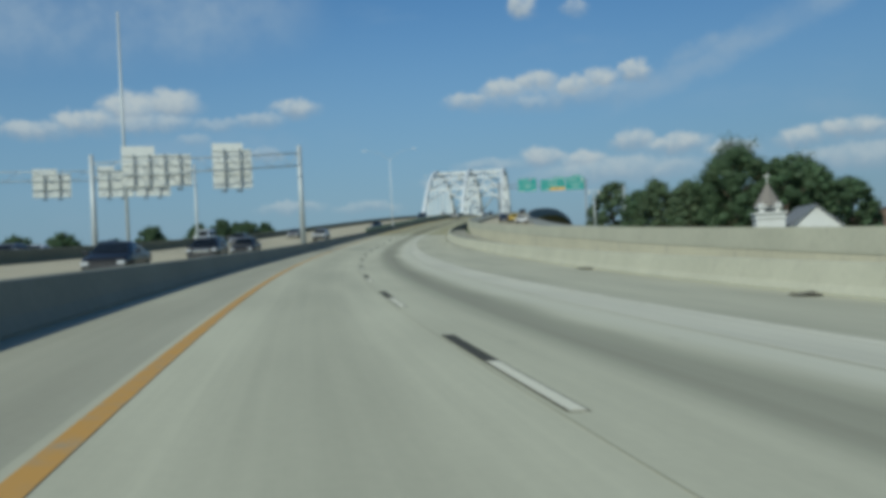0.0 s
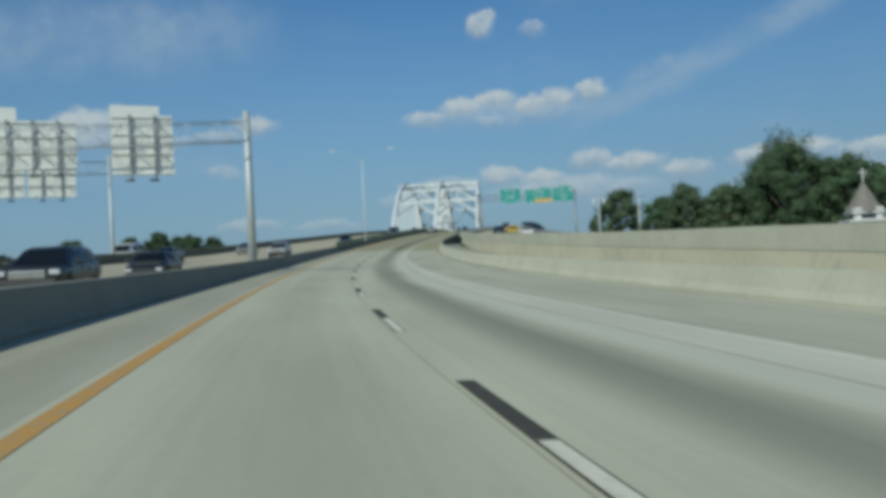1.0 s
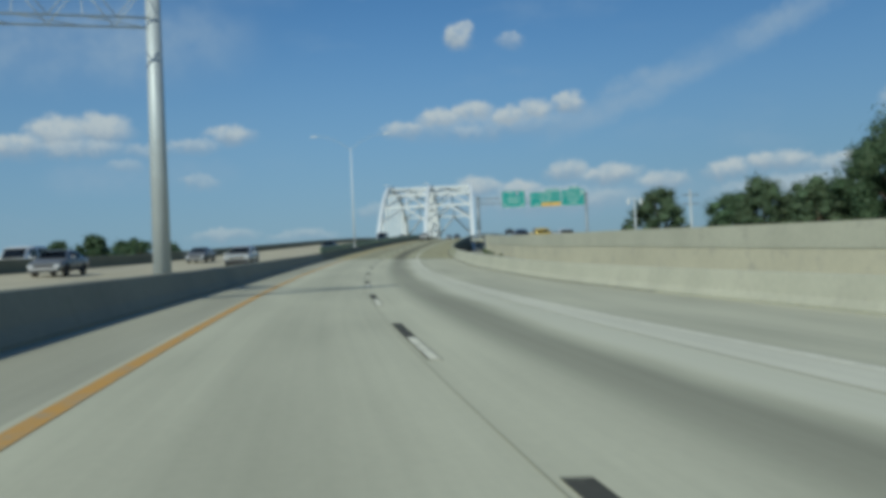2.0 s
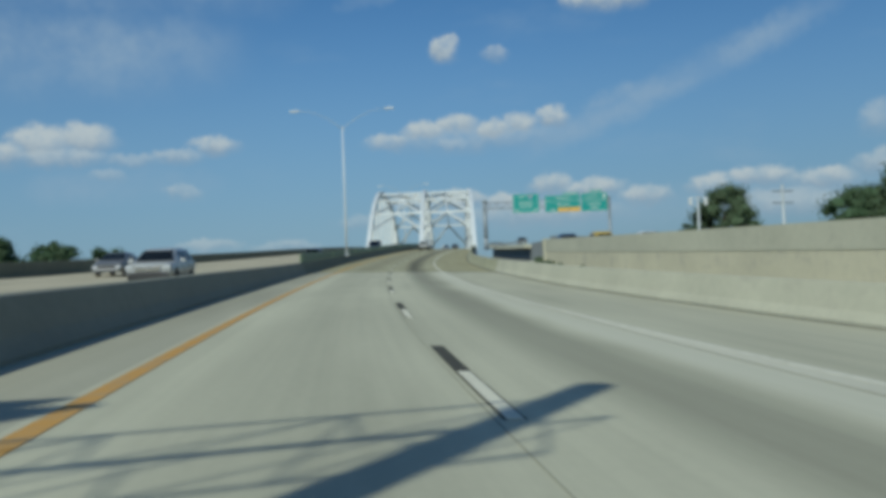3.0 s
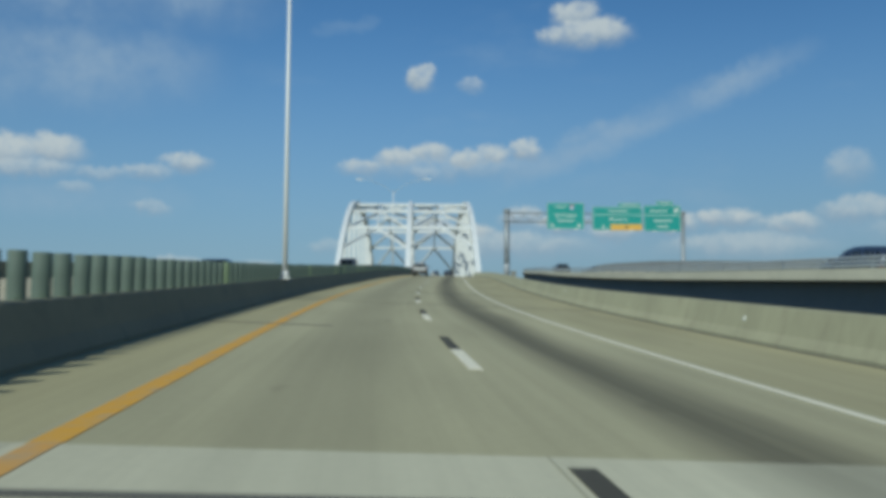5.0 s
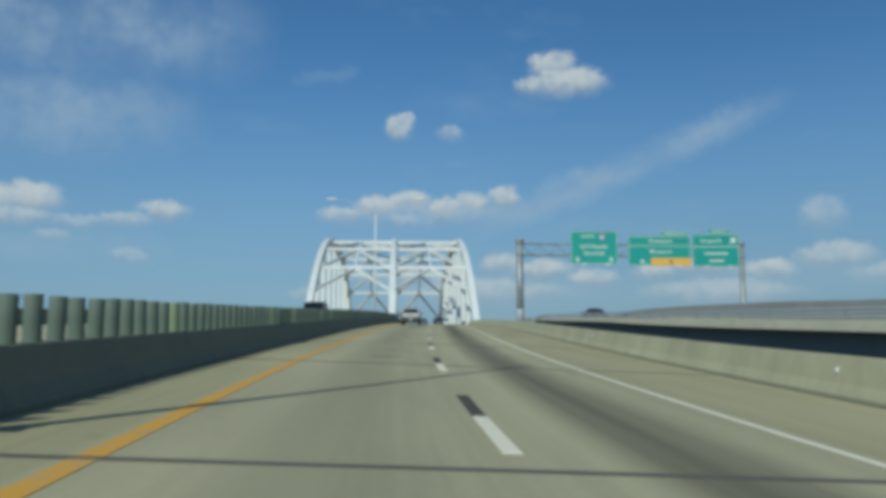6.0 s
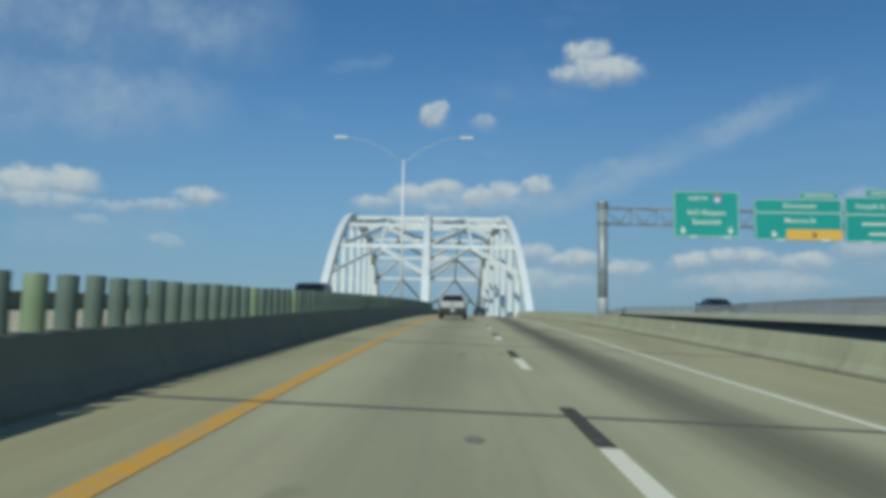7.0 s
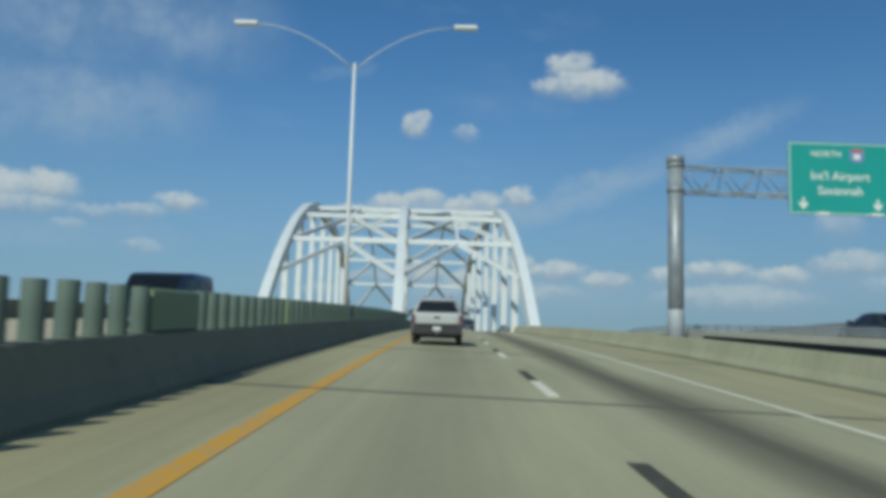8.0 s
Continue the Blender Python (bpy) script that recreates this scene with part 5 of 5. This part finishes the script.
def vehicle(kind, paint, s, u, dz, away, label, name="car", extra_turn=0.0):
    """A car on the road at s, u; away: it drives with the camera's traffic."""
    q = on_road(s, u, dz)
    slope_ = float(np.interp(s, S_AXIS, _up))
    m = Matrix.Translation(q) @ Matrix.Rotation(-heading(s) + (0 if away else math.pi) + extra_turn, 4, "Z") @ Matrix.Rotation(math.atan(slope_) * (1 if away else -1), 4, "X")
    wr, front, rear, st = SHAPES[kind]
    r_ = root(name, m, label, name.replace("_", " "), "cars on the motorway")
    key = (kind, paint)
    if key not in _built:
        bm = bmesh.new()
        rings = []
        for y, wb, zb, wm, zm, wt, zt in st:
            zmid = (zb + zm) / 2
            half = [(wb, zb), (wm + 0.015, zmid), (wm, zm - 0.03), (wt + 0.05, zt - 0.07), (wt - 0.08, zt)]
            if zt - zm < 0.12:
                half = [(wb, zb), (wm + 0.015, zmid), (wm, zm - 0.03), (wm - 0.03, zm + 0.01), (wt - 0.08, zt)]
            rings.append([bm.verts.new((x, y, z)) for x, z in half] + [bm.verts.new((-x, y, z)) for x, z in half[::-1]])
        for a, b in zip(rings, rings[1:]):
            for i in range(10):
                f = bm.faces.new([a[i], a[(i + 1) % 10], b[(i + 1) % 10], b[i]])
                f.smooth = True
        bm.faces.new(rings[0][::-1])
        bm.faces.new(rings[-1])
        parts = {"body": mesh_of("body", bm, PAINTS[paint])}
        tall = [k for k, q_ in enumerate(st) if q_[6] - q_[4] > 0.3]
        i0, i1 = tall[0], tall[-1]
        for side, nm in ((1, "side_glass"), (-1, "side_glass_b")):
            bm = bmesh.new()
            for a, b in zip(st[i0:i1], st[i0 + 1:i1 + 1]):
                pa, pb = min(0.12, (b[0] - a[0]) * 0.12), min(0.12, (b[0] - a[0]) * 0.12)
                quad = []
                for q_, yy, hi in ((a, a[0] + pa, 0), (b, b[0] - pb, 0), (b, b[0] - pb, 1), (a, a[0] + pa, 1)):
                    f_ = 0.12 if not hi else 0.86
                    w0, w1 = q_[3], q_[5] + 0.05
                    z0_, z1_ = q_[4] - 0.03, q_[6] - 0.07
                    quad.append(bm.verts.new((side * (w0 + (w1 - w0) * f_ + 0.012), yy, z0_ + (z1_ - z0_) * f_)))
                bm.faces.new(quad)
            bmesh.ops.solidify(bm, geom=bm.faces, thickness=0.01)
            parts[nm] = mesh_of("side_glass", bm, M_GLASS)
        for nm, a, b in (("windscreen", st[i1], st[i1 + 1]), ("rear_glass", st[i0], st[i0 - 1] if i0 else None)):
            bm = bmesh.new()
            if b is None:
                z0_, z1_ = a[4] + 0.1, a[6] - 0.15
                quad = [(-a[5] + 0.1, a[0] - 0.015, z0_), (a[5] - 0.1, a[0] - 0.015, z0_), (a[5] - 0.12, a[0] - 0.015, z1_), (-a[5] + 0.12, a[0] - 0.015, z1_)]
            else:
                top_p, low_p = Vector((0, a[0], a[6])), Vector((0, b[0], b[6]))
                d_ = low_p - top_p
                n_ = Vector((0, -d_.z, d_.y)).normalized()
                n_ = n_ if n_.z > 0 else -n_
                hi, lo = top_p + d_ * 0.10 + n_ * 0.022, top_p + d_ * 0.90 + n_ * 0.022
                wt_, wl_ = a[5] - 0.03, b[5] * 0.97
                quad = [(-wl_, lo.y, lo.z), (wl_, lo.y, lo.z), (wt_, hi.y, hi.z), (-wt_, hi.y, hi.z)]
            bm.faces.new([bm.verts.new(p_) for p_ in quad])
            bmesh.ops.solidify(bm, geom=bm.faces, thickness=0.01)
            parts[nm] = mesh_of(nm, bm, M_GLASS)
        y0, y1 = st[0][0], st[-1][0]
        bm = bmesh.new()
        if kind == "pickup":
            # deep step bumper with a recessed middle
            box(bm, 0, y0 - 0.03, 0.60, st[1][1] * 1.98, 0.22, 0.40, bevel=0.05)
            box(bm, 0, y0 - 0.10, 0.76, st[1][1] * 1.5, 0.16, 0.06, bevel=0.02)
        else:
            box(bm, 0, y0 - 0.03, st[1][2] + 0.10, st[1][1] * 1.96, 0.22, 0.24, bevel=0.05)
        parts["rear_bumper"] = mesh_of("rear_bumper", bm, M_TRIM)
        bm = bmesh.new()
        tall_b = 0.27 if kind == "suv" else 0.22
        box(bm, 0, y1 - 0.02, st[-2][2] + tall_b / 2 - 0.05, st[-2][1] * 1.86, 0.24, tall_b, bevel=0.06)
        parts["front_bumper"] = mesh_of("front_bumper", bm, M_TRIM if kind in ("pickup", "suv") else PAINTS[paint])
        bm = bmesh.new()
        tall_g = 0.23 if kind == "suv" else 0.17
        box(bm, 0, y1 + 0.02, st[-1][4] - 0.12, st[-1][3] * 1.2, 0.05, tall_g, bevel=0.02)
        if kind == "suv":
            # round badge boss and two bars on the grille
            tube(bm, [(0, y1 + 0.04, st[-1][4] - 0.12), (0, y1 + 0.075, st[-1][4] - 0.12)], 0.10, 16)
            for dz_ in (-0.06, 0.06):
                box(bm, 0, y1 + 0.05, st[-1][4] - 0.12 + dz_, st[-1][3] * 1.1, 0.02, 0.025)
        parts["grille"] = mesh_of("grille", bm, M_CHROME if kind == "suv" else M_TRIM)
        for side, nm in ((1, ""), (-1, "_b")):
            bm = bmesh.new()
            box(bm, side * (st[1][3] - 0.06), y0 + 0.0, st[0][4] - 0.16, 0.13, 0.12, 0.34, bevel=0.02)
            parts["tail_light" + nm] = mesh_of("tail_light", bm, M_TAIL)
            bm = bmesh.new()
            box(bm, side * (st[-1][3] - 0.10), y1 - 0.06, st[-1][4] - 0.07, 0.30, 0.18, 0.15, bevel=0.03)
            parts["headlight" + nm] = mesh_of("headlight", bm, M_HEADLAMP)
            bm = bmesh.new()
            ym = st[i1][0] + 0.35
            box(bm, side * (st[i1][3] + 0.13), ym, st[i1][4] + 0.10, 0.22, 0.10, 0.16, bevel=0.03)
            parts["mirror" + nm] = mesh_of("mirror", bm, M_TRIM if kind == "pickup" else PAINTS[paint])
        # dark wheel arches, and seams with handles on the doors
        for side, nm in ((1, ""), (-1, "_b")):
            for yy, nm2 in ((front, "_f"), (rear, "_r")):
                bm = bmesh.new()
                xs_ = side * (st[2][3] + 0.012)
                ring_ = [bm.verts.new((xs_, yy + (wr + 0.075) * math.cos(a), wr + (wr + 0.075) * math.sin(a))) for a in (math.radians(-12 + 204 * k / 16) for k in range(17))]
                bm.faces.new(ring_)
                bmesh.ops.solidify(bm, geom=bm.faces, thickness=0.012)
                parts["wheel_arch#" + nm2 + nm] = mesh_of("wheel_arch", bm, M_TRIM)
            ymid = (st[i0][0] + st[i1][0]) / 2
            for k, yy in enumerate((ymid - 0.75, ymid + 0.1, ymid + 0.95) if kind != "pickup" else (ymid + 0.1, ymid + 1.1)):
                bm = box(bmesh.new(), side * (st[3][3] + 0.010), yy, (st[3][2] + st[3][4]) / 2 + 0.05, 0.014, 0.014, (st[3][4] - st[3][2]) * 0.75)
                parts[f"door_seam#{k}{nm}"] = mesh_of("door_seam", bm, M_TRIM)
            for k, yy in enumerate((ymid - 0.55, ymid + 0.3) if kind != "pickup" else (ymid + 0.3,)):
                bm = box(bmesh.new(), side * (st[3][3] + 0.025), yy, st[3][4] - 0.14, 0.03, 0.18, 0.035, bevel=0.008)
                parts[f"door_handle#{k}{nm}"] = mesh_of("door_handle", bm, M_TRIM)
        bm = bmesh.new()
        box(bm, 0, y0 - 0.15, st[1][2] + 0.16, 0.28, 0.02, 0.14)
        parts["number_plate"] = mesh_of("number_plate", bm, M_PLATE)
        bm = bmesh.new()
        box(bm, 0, (y0 + y1) / 2, 0.38, st[2][1] * 1.5, (y1 - y0) * 0.9, 0.22)
        parts["underbody"] = mesh_of("underbody", bm, M_TRIM)
        bm = bmesh.new()
        prof = [(0.0, 0.55), (0.03, 0.62), (0.05, 0.9), (0.10, 1.0), (0.20, 1.0), (0.25, 0.9), (0.25, 0.55)]
        rr = [[bm.verts.new((x - 0.125, wr * q_ * math.cos(a), wr * q_ * math.sin(a))) for x, q_ in prof] for a in (2 * math.pi * k / 24 for k in range(24))]
        for k in range(24):
            for i in range(len(prof) - 1):
                bm.faces.new([rr[k][i], rr[k][i + 1], rr[(k + 1) % 24][i + 1], rr[(k + 1) % 24][i]])
        parts["wheel"] = mesh_of("tyre", bm, M_TYRE)
        bm = bmesh.new()
        for k in range(5):
            box(bm, 0, 0, wr * 0.3, 0.05, 0.09, wr * 0.55, m=Matrix.Rotation(k * 2 * math.pi / 5, 4, "X"))
        tube(bm, [(-0.10, 0, 0), (0.02, 0, 0)], wr * 0.56, 18)
        parts["rim"] = mesh_of("rim", bm, M_RIM)
        _built[key] = parts
    parts = _built[key]
    LBL = {"rear_glass": "dark tinted rear window", "windscreen": "dark windscreen", "number_plate": "plain pale number plate", "rear_bumper": "black rear bumper", "tail_light": "red tail light"}
    for nm, me_ in parts.items():
        if nm in ("wheel", "rim"):
            continue
        plain = nm.split("#")[0]
        plain = plain[:-2] if plain.endswith("_b") else plain
        ob = new(plain, me_)
        ob.parent = r_
        if plain in LBL:
            ob["label"] = LBL[plain]
    for sx in (-1, 1):
        for yy in (front, rear):
            wh = new("wheel", parts["wheel"])
            wh.parent = r_
            wh.matrix_basis = Matrix.Translation((sx * (st[2][1] - 0.10), yy, wr)) @ Matrix.Rotation(0 if sx > 0 else math.pi, 4, "Z")
            rm = new("rim", parts["rim"])
            rm.parent = wh
            rm.matrix_basis = Matrix.Translation((0.07, 0, 0))
    return r_, st


pick, st = vehicle("pickup", "silver", 240.5, 1.5, 0.0, True, "silver pickup truck with a camper shell and black bumper", "pickup_truck")
bm = bmesh.new()
box(bm, 0, -2.66, 0.95, 1.50, 0.06, 0.32, bevel=0.025)
tg = part("tailgate", bm, PAINTS["silver"], pick)
bm = bmesh.new()
box(bm, 0, -2.70, 1.02, 0.24, 0.03, 0.07, bevel=0.012)
part("handle", bm, M_TRIM, tg, "black tailgate handle")
bm = bmesh.new()
tube(bm, [(0, -2.72, 0.46), (0, -2.9, 0.44)], 0.03, 8)
bmesh.ops.create_uvsphere(bm, u_segments=10, v_segments=8, radius=0.045, matrix=Matrix.Translation((0, -2.92, 0.49)))
part("tow_hitch", bm, M_CHROME, pick)
for x in (-0.5, 0.5):
    bm = bmesh.new()
    tube(bm, [(x, -2.1, 1.80), (x, 0.2, 1.81)], 0.022, 8)
    part("roof_rail", bm, M_TRIM, pick)
vehicle("suv", "dark_blue", 322.0, 4.4, 0.0, True, "dark blue estate car driving up towards the arch", "car")
vehicle("suv", "pewter", 105.0, -6.1, -0.02, False, "silver off-road car coming the other way", "car")
vehicle("sedan", "black", 53.5, -5.9, -0.02, False, "black saloon car beside the median barrier", "car")
vehicle("sedan", "black", 19.5, -6.6, -0.02, False, "black saloon car on the opposite lanes", "car")
vehicle("suv", "black", 38.5, -6.0, -0.02, False, "black tall car on the opposite lanes", "car")
vehicle("suv", "white", 292.0, -9.8, -0.02, False, "white tall car far along the opposite lanes", "car")
vehicle("sedan", "dark_blue", 166.0, -6.3, -0.02, False, "dark blue saloon car behind the glare screen", "car")
vehicle("sedan", "grey", 122.0, -13.0, -0.02, False, "dark grey saloon car on the outer opposite lane", "car")
vehicle("van", "dark_blue", 234.5, -7.4, -0.02, False, "dark van passing behind the glare screen", "van")
vehicle("sedan", "grey", 88.0, -13.2, -0.02, False, "dark grey saloon car on the outer opposite lane", "car")
vehicle("sedan", "black", 243.7, WALL_U(243.7) + 5.0, ramp_z(243.7, 5.0) + 0.03, True, "black saloon car on the ramp bridge", "car", 0.05)
vehicle("sedan", "white", 133.0, WALL_U(133) + 8.8, ramp_z(133, 8.8) + 0.02, True, "white saloon car on the ramp", "car")
vehicle("suv", "yellow", 146.0, WALL_U(146) + 7.8, ramp_z(146, 7.8) + 0.02, True, "yellow tall car on the ramp", "car")
vehicle("suv", "dark_blue", 154.0, WALL_U(154) + 6.0, ramp_z(154, 6.0) + 0.02, True, "dark blue tall car on the ramp", "car")
vehicle("suv", "white", 330.0, 1.6, 0.0, True, "white car far ahead under the arch", "car")

vehicle("suv", "grey", 52.5, -24.0, -0.38, False, "grey tall car on the side road", "car")
vehicle("sedan", "white", 60.5, -25.0, -0.40, False, "white saloon car on the side road", "car")
vehicle("sedan", "dark_blue", 75.0, -24.0, -0.38, False, "dark blue saloon car on the side road", "car")
vehicle("van", "white", 106.0, -22.5, -0.33, False, "white van on the side road", "van")

# ---------------------------------------------------------------- small things on the road
M_SCRAP = surface("dusty_rubber", (0.16, 0.155, 0.125), 0.95, vary=0.4, grain=8.0)
for s_ in (166.7, 190.7, 142.7, 214.7):
    p_ = on_road(s_, FOOT_R(s_) + 0.17, 0.52)
    bm = bmesh.new()
    box(bm, 0, 0, 0, 0.03, 0.09, 0.11, bevel=0.008)
    ob = part("reflector", bm, M_SIGNWHITE)
    ob.matrix_world = Matrix.Translation(p_) @ Matrix.Rotation(-heading(s_), 4, "Z") @ Matrix.Rotation(0.32, 4, "Y")
    tagged(ob, "small white reflector fixed to the barrier face", "reflector", "barrier reflectors")
for s_, u_, n_, seed in ((1.6, 13.9, 5, 3), (22.5, 14.5, 4, 6)):
    q_ = on_road(s_, min(u_, FOOT_R(s_) - 0.5))
    bm = bmesh.new()
    rr_ = random.Random(seed)
    for k in range(n_):
        pts = [Vector((-0.35 + 0.23 * i + rr_.uniform(-0.05, 0.05), 0.12 * k + rr_.uniform(-0.06, 0.06), 0.03 + 0.05 * math.sin(i * 1.4 + k) + 0.02)) for i in range(4)]
        beam(bm, pts[0], pts[1], 0.16, 0.03)
        beam(bm, pts[1], pts[2], 0.16, 0.03)
        beam(bm, pts[2], pts[3], 0.14, 0.03)
    ob = part("tyre_scrap", bm, M_SCRAP)
    ob.matrix_world = Matrix.Translation(q_ + Vector((0, 0, 0.0)))
    tagged(ob, "dusty curled scrap of tyre tread on the shoulder", "tyre scrap", "road debris")


# faded tar patches in the lane
M_TAR = surface("faded_tar", (0.19, 0.178, 0.125), 0.85, vary=0.4, grain=7.0)
for s_, u_, long_, wide_, seed in ((199.4, 3.3, 0.5, 0.16, 1), (198.5, 2.35, 0.32, 0.22, 2), (185.7, 2.4, 0.45, 0.2, 3), (144.9, 2.5, 0.28, 0.18, 4)):
    rr_ = random.Random(seed)
    bm = bmesh.new()
    edge_ = [bm.verts.new(on_road(s_ + long_ / 2 * math.cos(a) * rr_.uniform(0.75, 1.1), u_ + wide_ / 2 * math.sin(a) * rr_.uniform(0.7, 1.15), 0.006)) for a in (2 * math.pi * k / 14 for k in range(14))]
    bm.faces.new(edge_)
    for v_ in bmesh.ops.extrude_face_region(bm, geom=bm.faces[:])["geom"]:
        if isinstance(v_, bmesh.types.BMVert):
            v_.co.z -= 0.005
    tagged(part("tar_patch", bm, M_TAR), "small faded dark tar patch on the lane", "road patch", group="tar patches", kind="structure")

# weeds along the foot of the ramp wall
rg = np.random.RandomState(60)
vs, fs = [], []
for s, size in ((128.2, 0.55), (129.1, 0.5), (130.0, 0.45), (124.6, 0.4), (123.4, 0.32), (121.0, 0.25), (115.5, 0.22)):
    base = on_road(s, WALL_U(s) + (0.16 if s > BLOCK else -0.2), 0.59 if s > BLOCK else 0.50)
    for k in range(160):
        a, lean = rg.uniform(0, 2 * math.pi), rg.uniform(0.1, 0.7)
        hgt, wid = size * rg.uniform(0.5, 1.0), size * 0.05
        foot = base + Vector((rg.normal() * size * 0.25, rg.normal() * size * 0.7, -0.02))
        side = Vector((-math.sin(a), math.cos(a), 0)) * wid
        bend = Vector((math.cos(a), math.sin(a), 0)) * hgt * lean
        n0 = len(vs)
        vs += [tuple(p_) for p_ in (foot - side, foot + side, foot + bend * 0.4 + Vector((0, 0, hgt * 0.6)) + side, foot + bend + Vector((0, 0, hgt)), foot + bend * 0.4 + Vector((0, 0, hgt * 0.6)) - side)]
        fs.append((n0, n0 + 1, n0 + 2, n0 + 3, n0 + 4))
me = bpy.data.meshes.new("weeds")
me.from_pydata(vs, [], fs)
me.materials.append(M_LEAF_B)
tagged(new("weeds", me), "small green weeds growing at the foot of the ramp wall", "weeds", kind="stuff")

q_ = G_A + dirg * 0.95
cabinet = root("control_cabinet", Matrix.Translation((q_.x, q_.y, 9.75)) @ Matrix.Rotation(math.atan2(dirg.y, dirg.x), 4, "Z"), "small dark steel control cabinet beside the gantry post", "cabinet")
bm = bmesh.new()
box(bm, 0, 0, 0.55, 0.75, 0.4, 1.1, bevel=0.03)
part("body", bm, M_DARK, cabinet)
bm = bmesh.new()
box(bm, 0, -0.21, 0.55, 0.62, 0.03, 0.9, bevel=0.01)
door = part("door", bm, M_DARK, cabinet)
bm = bmesh.new()
box(bm, 0.22, -0.24, 0.55, 0.05, 0.03, 0.14, bevel=0.008)
part("handle", bm, M_GALV, door)
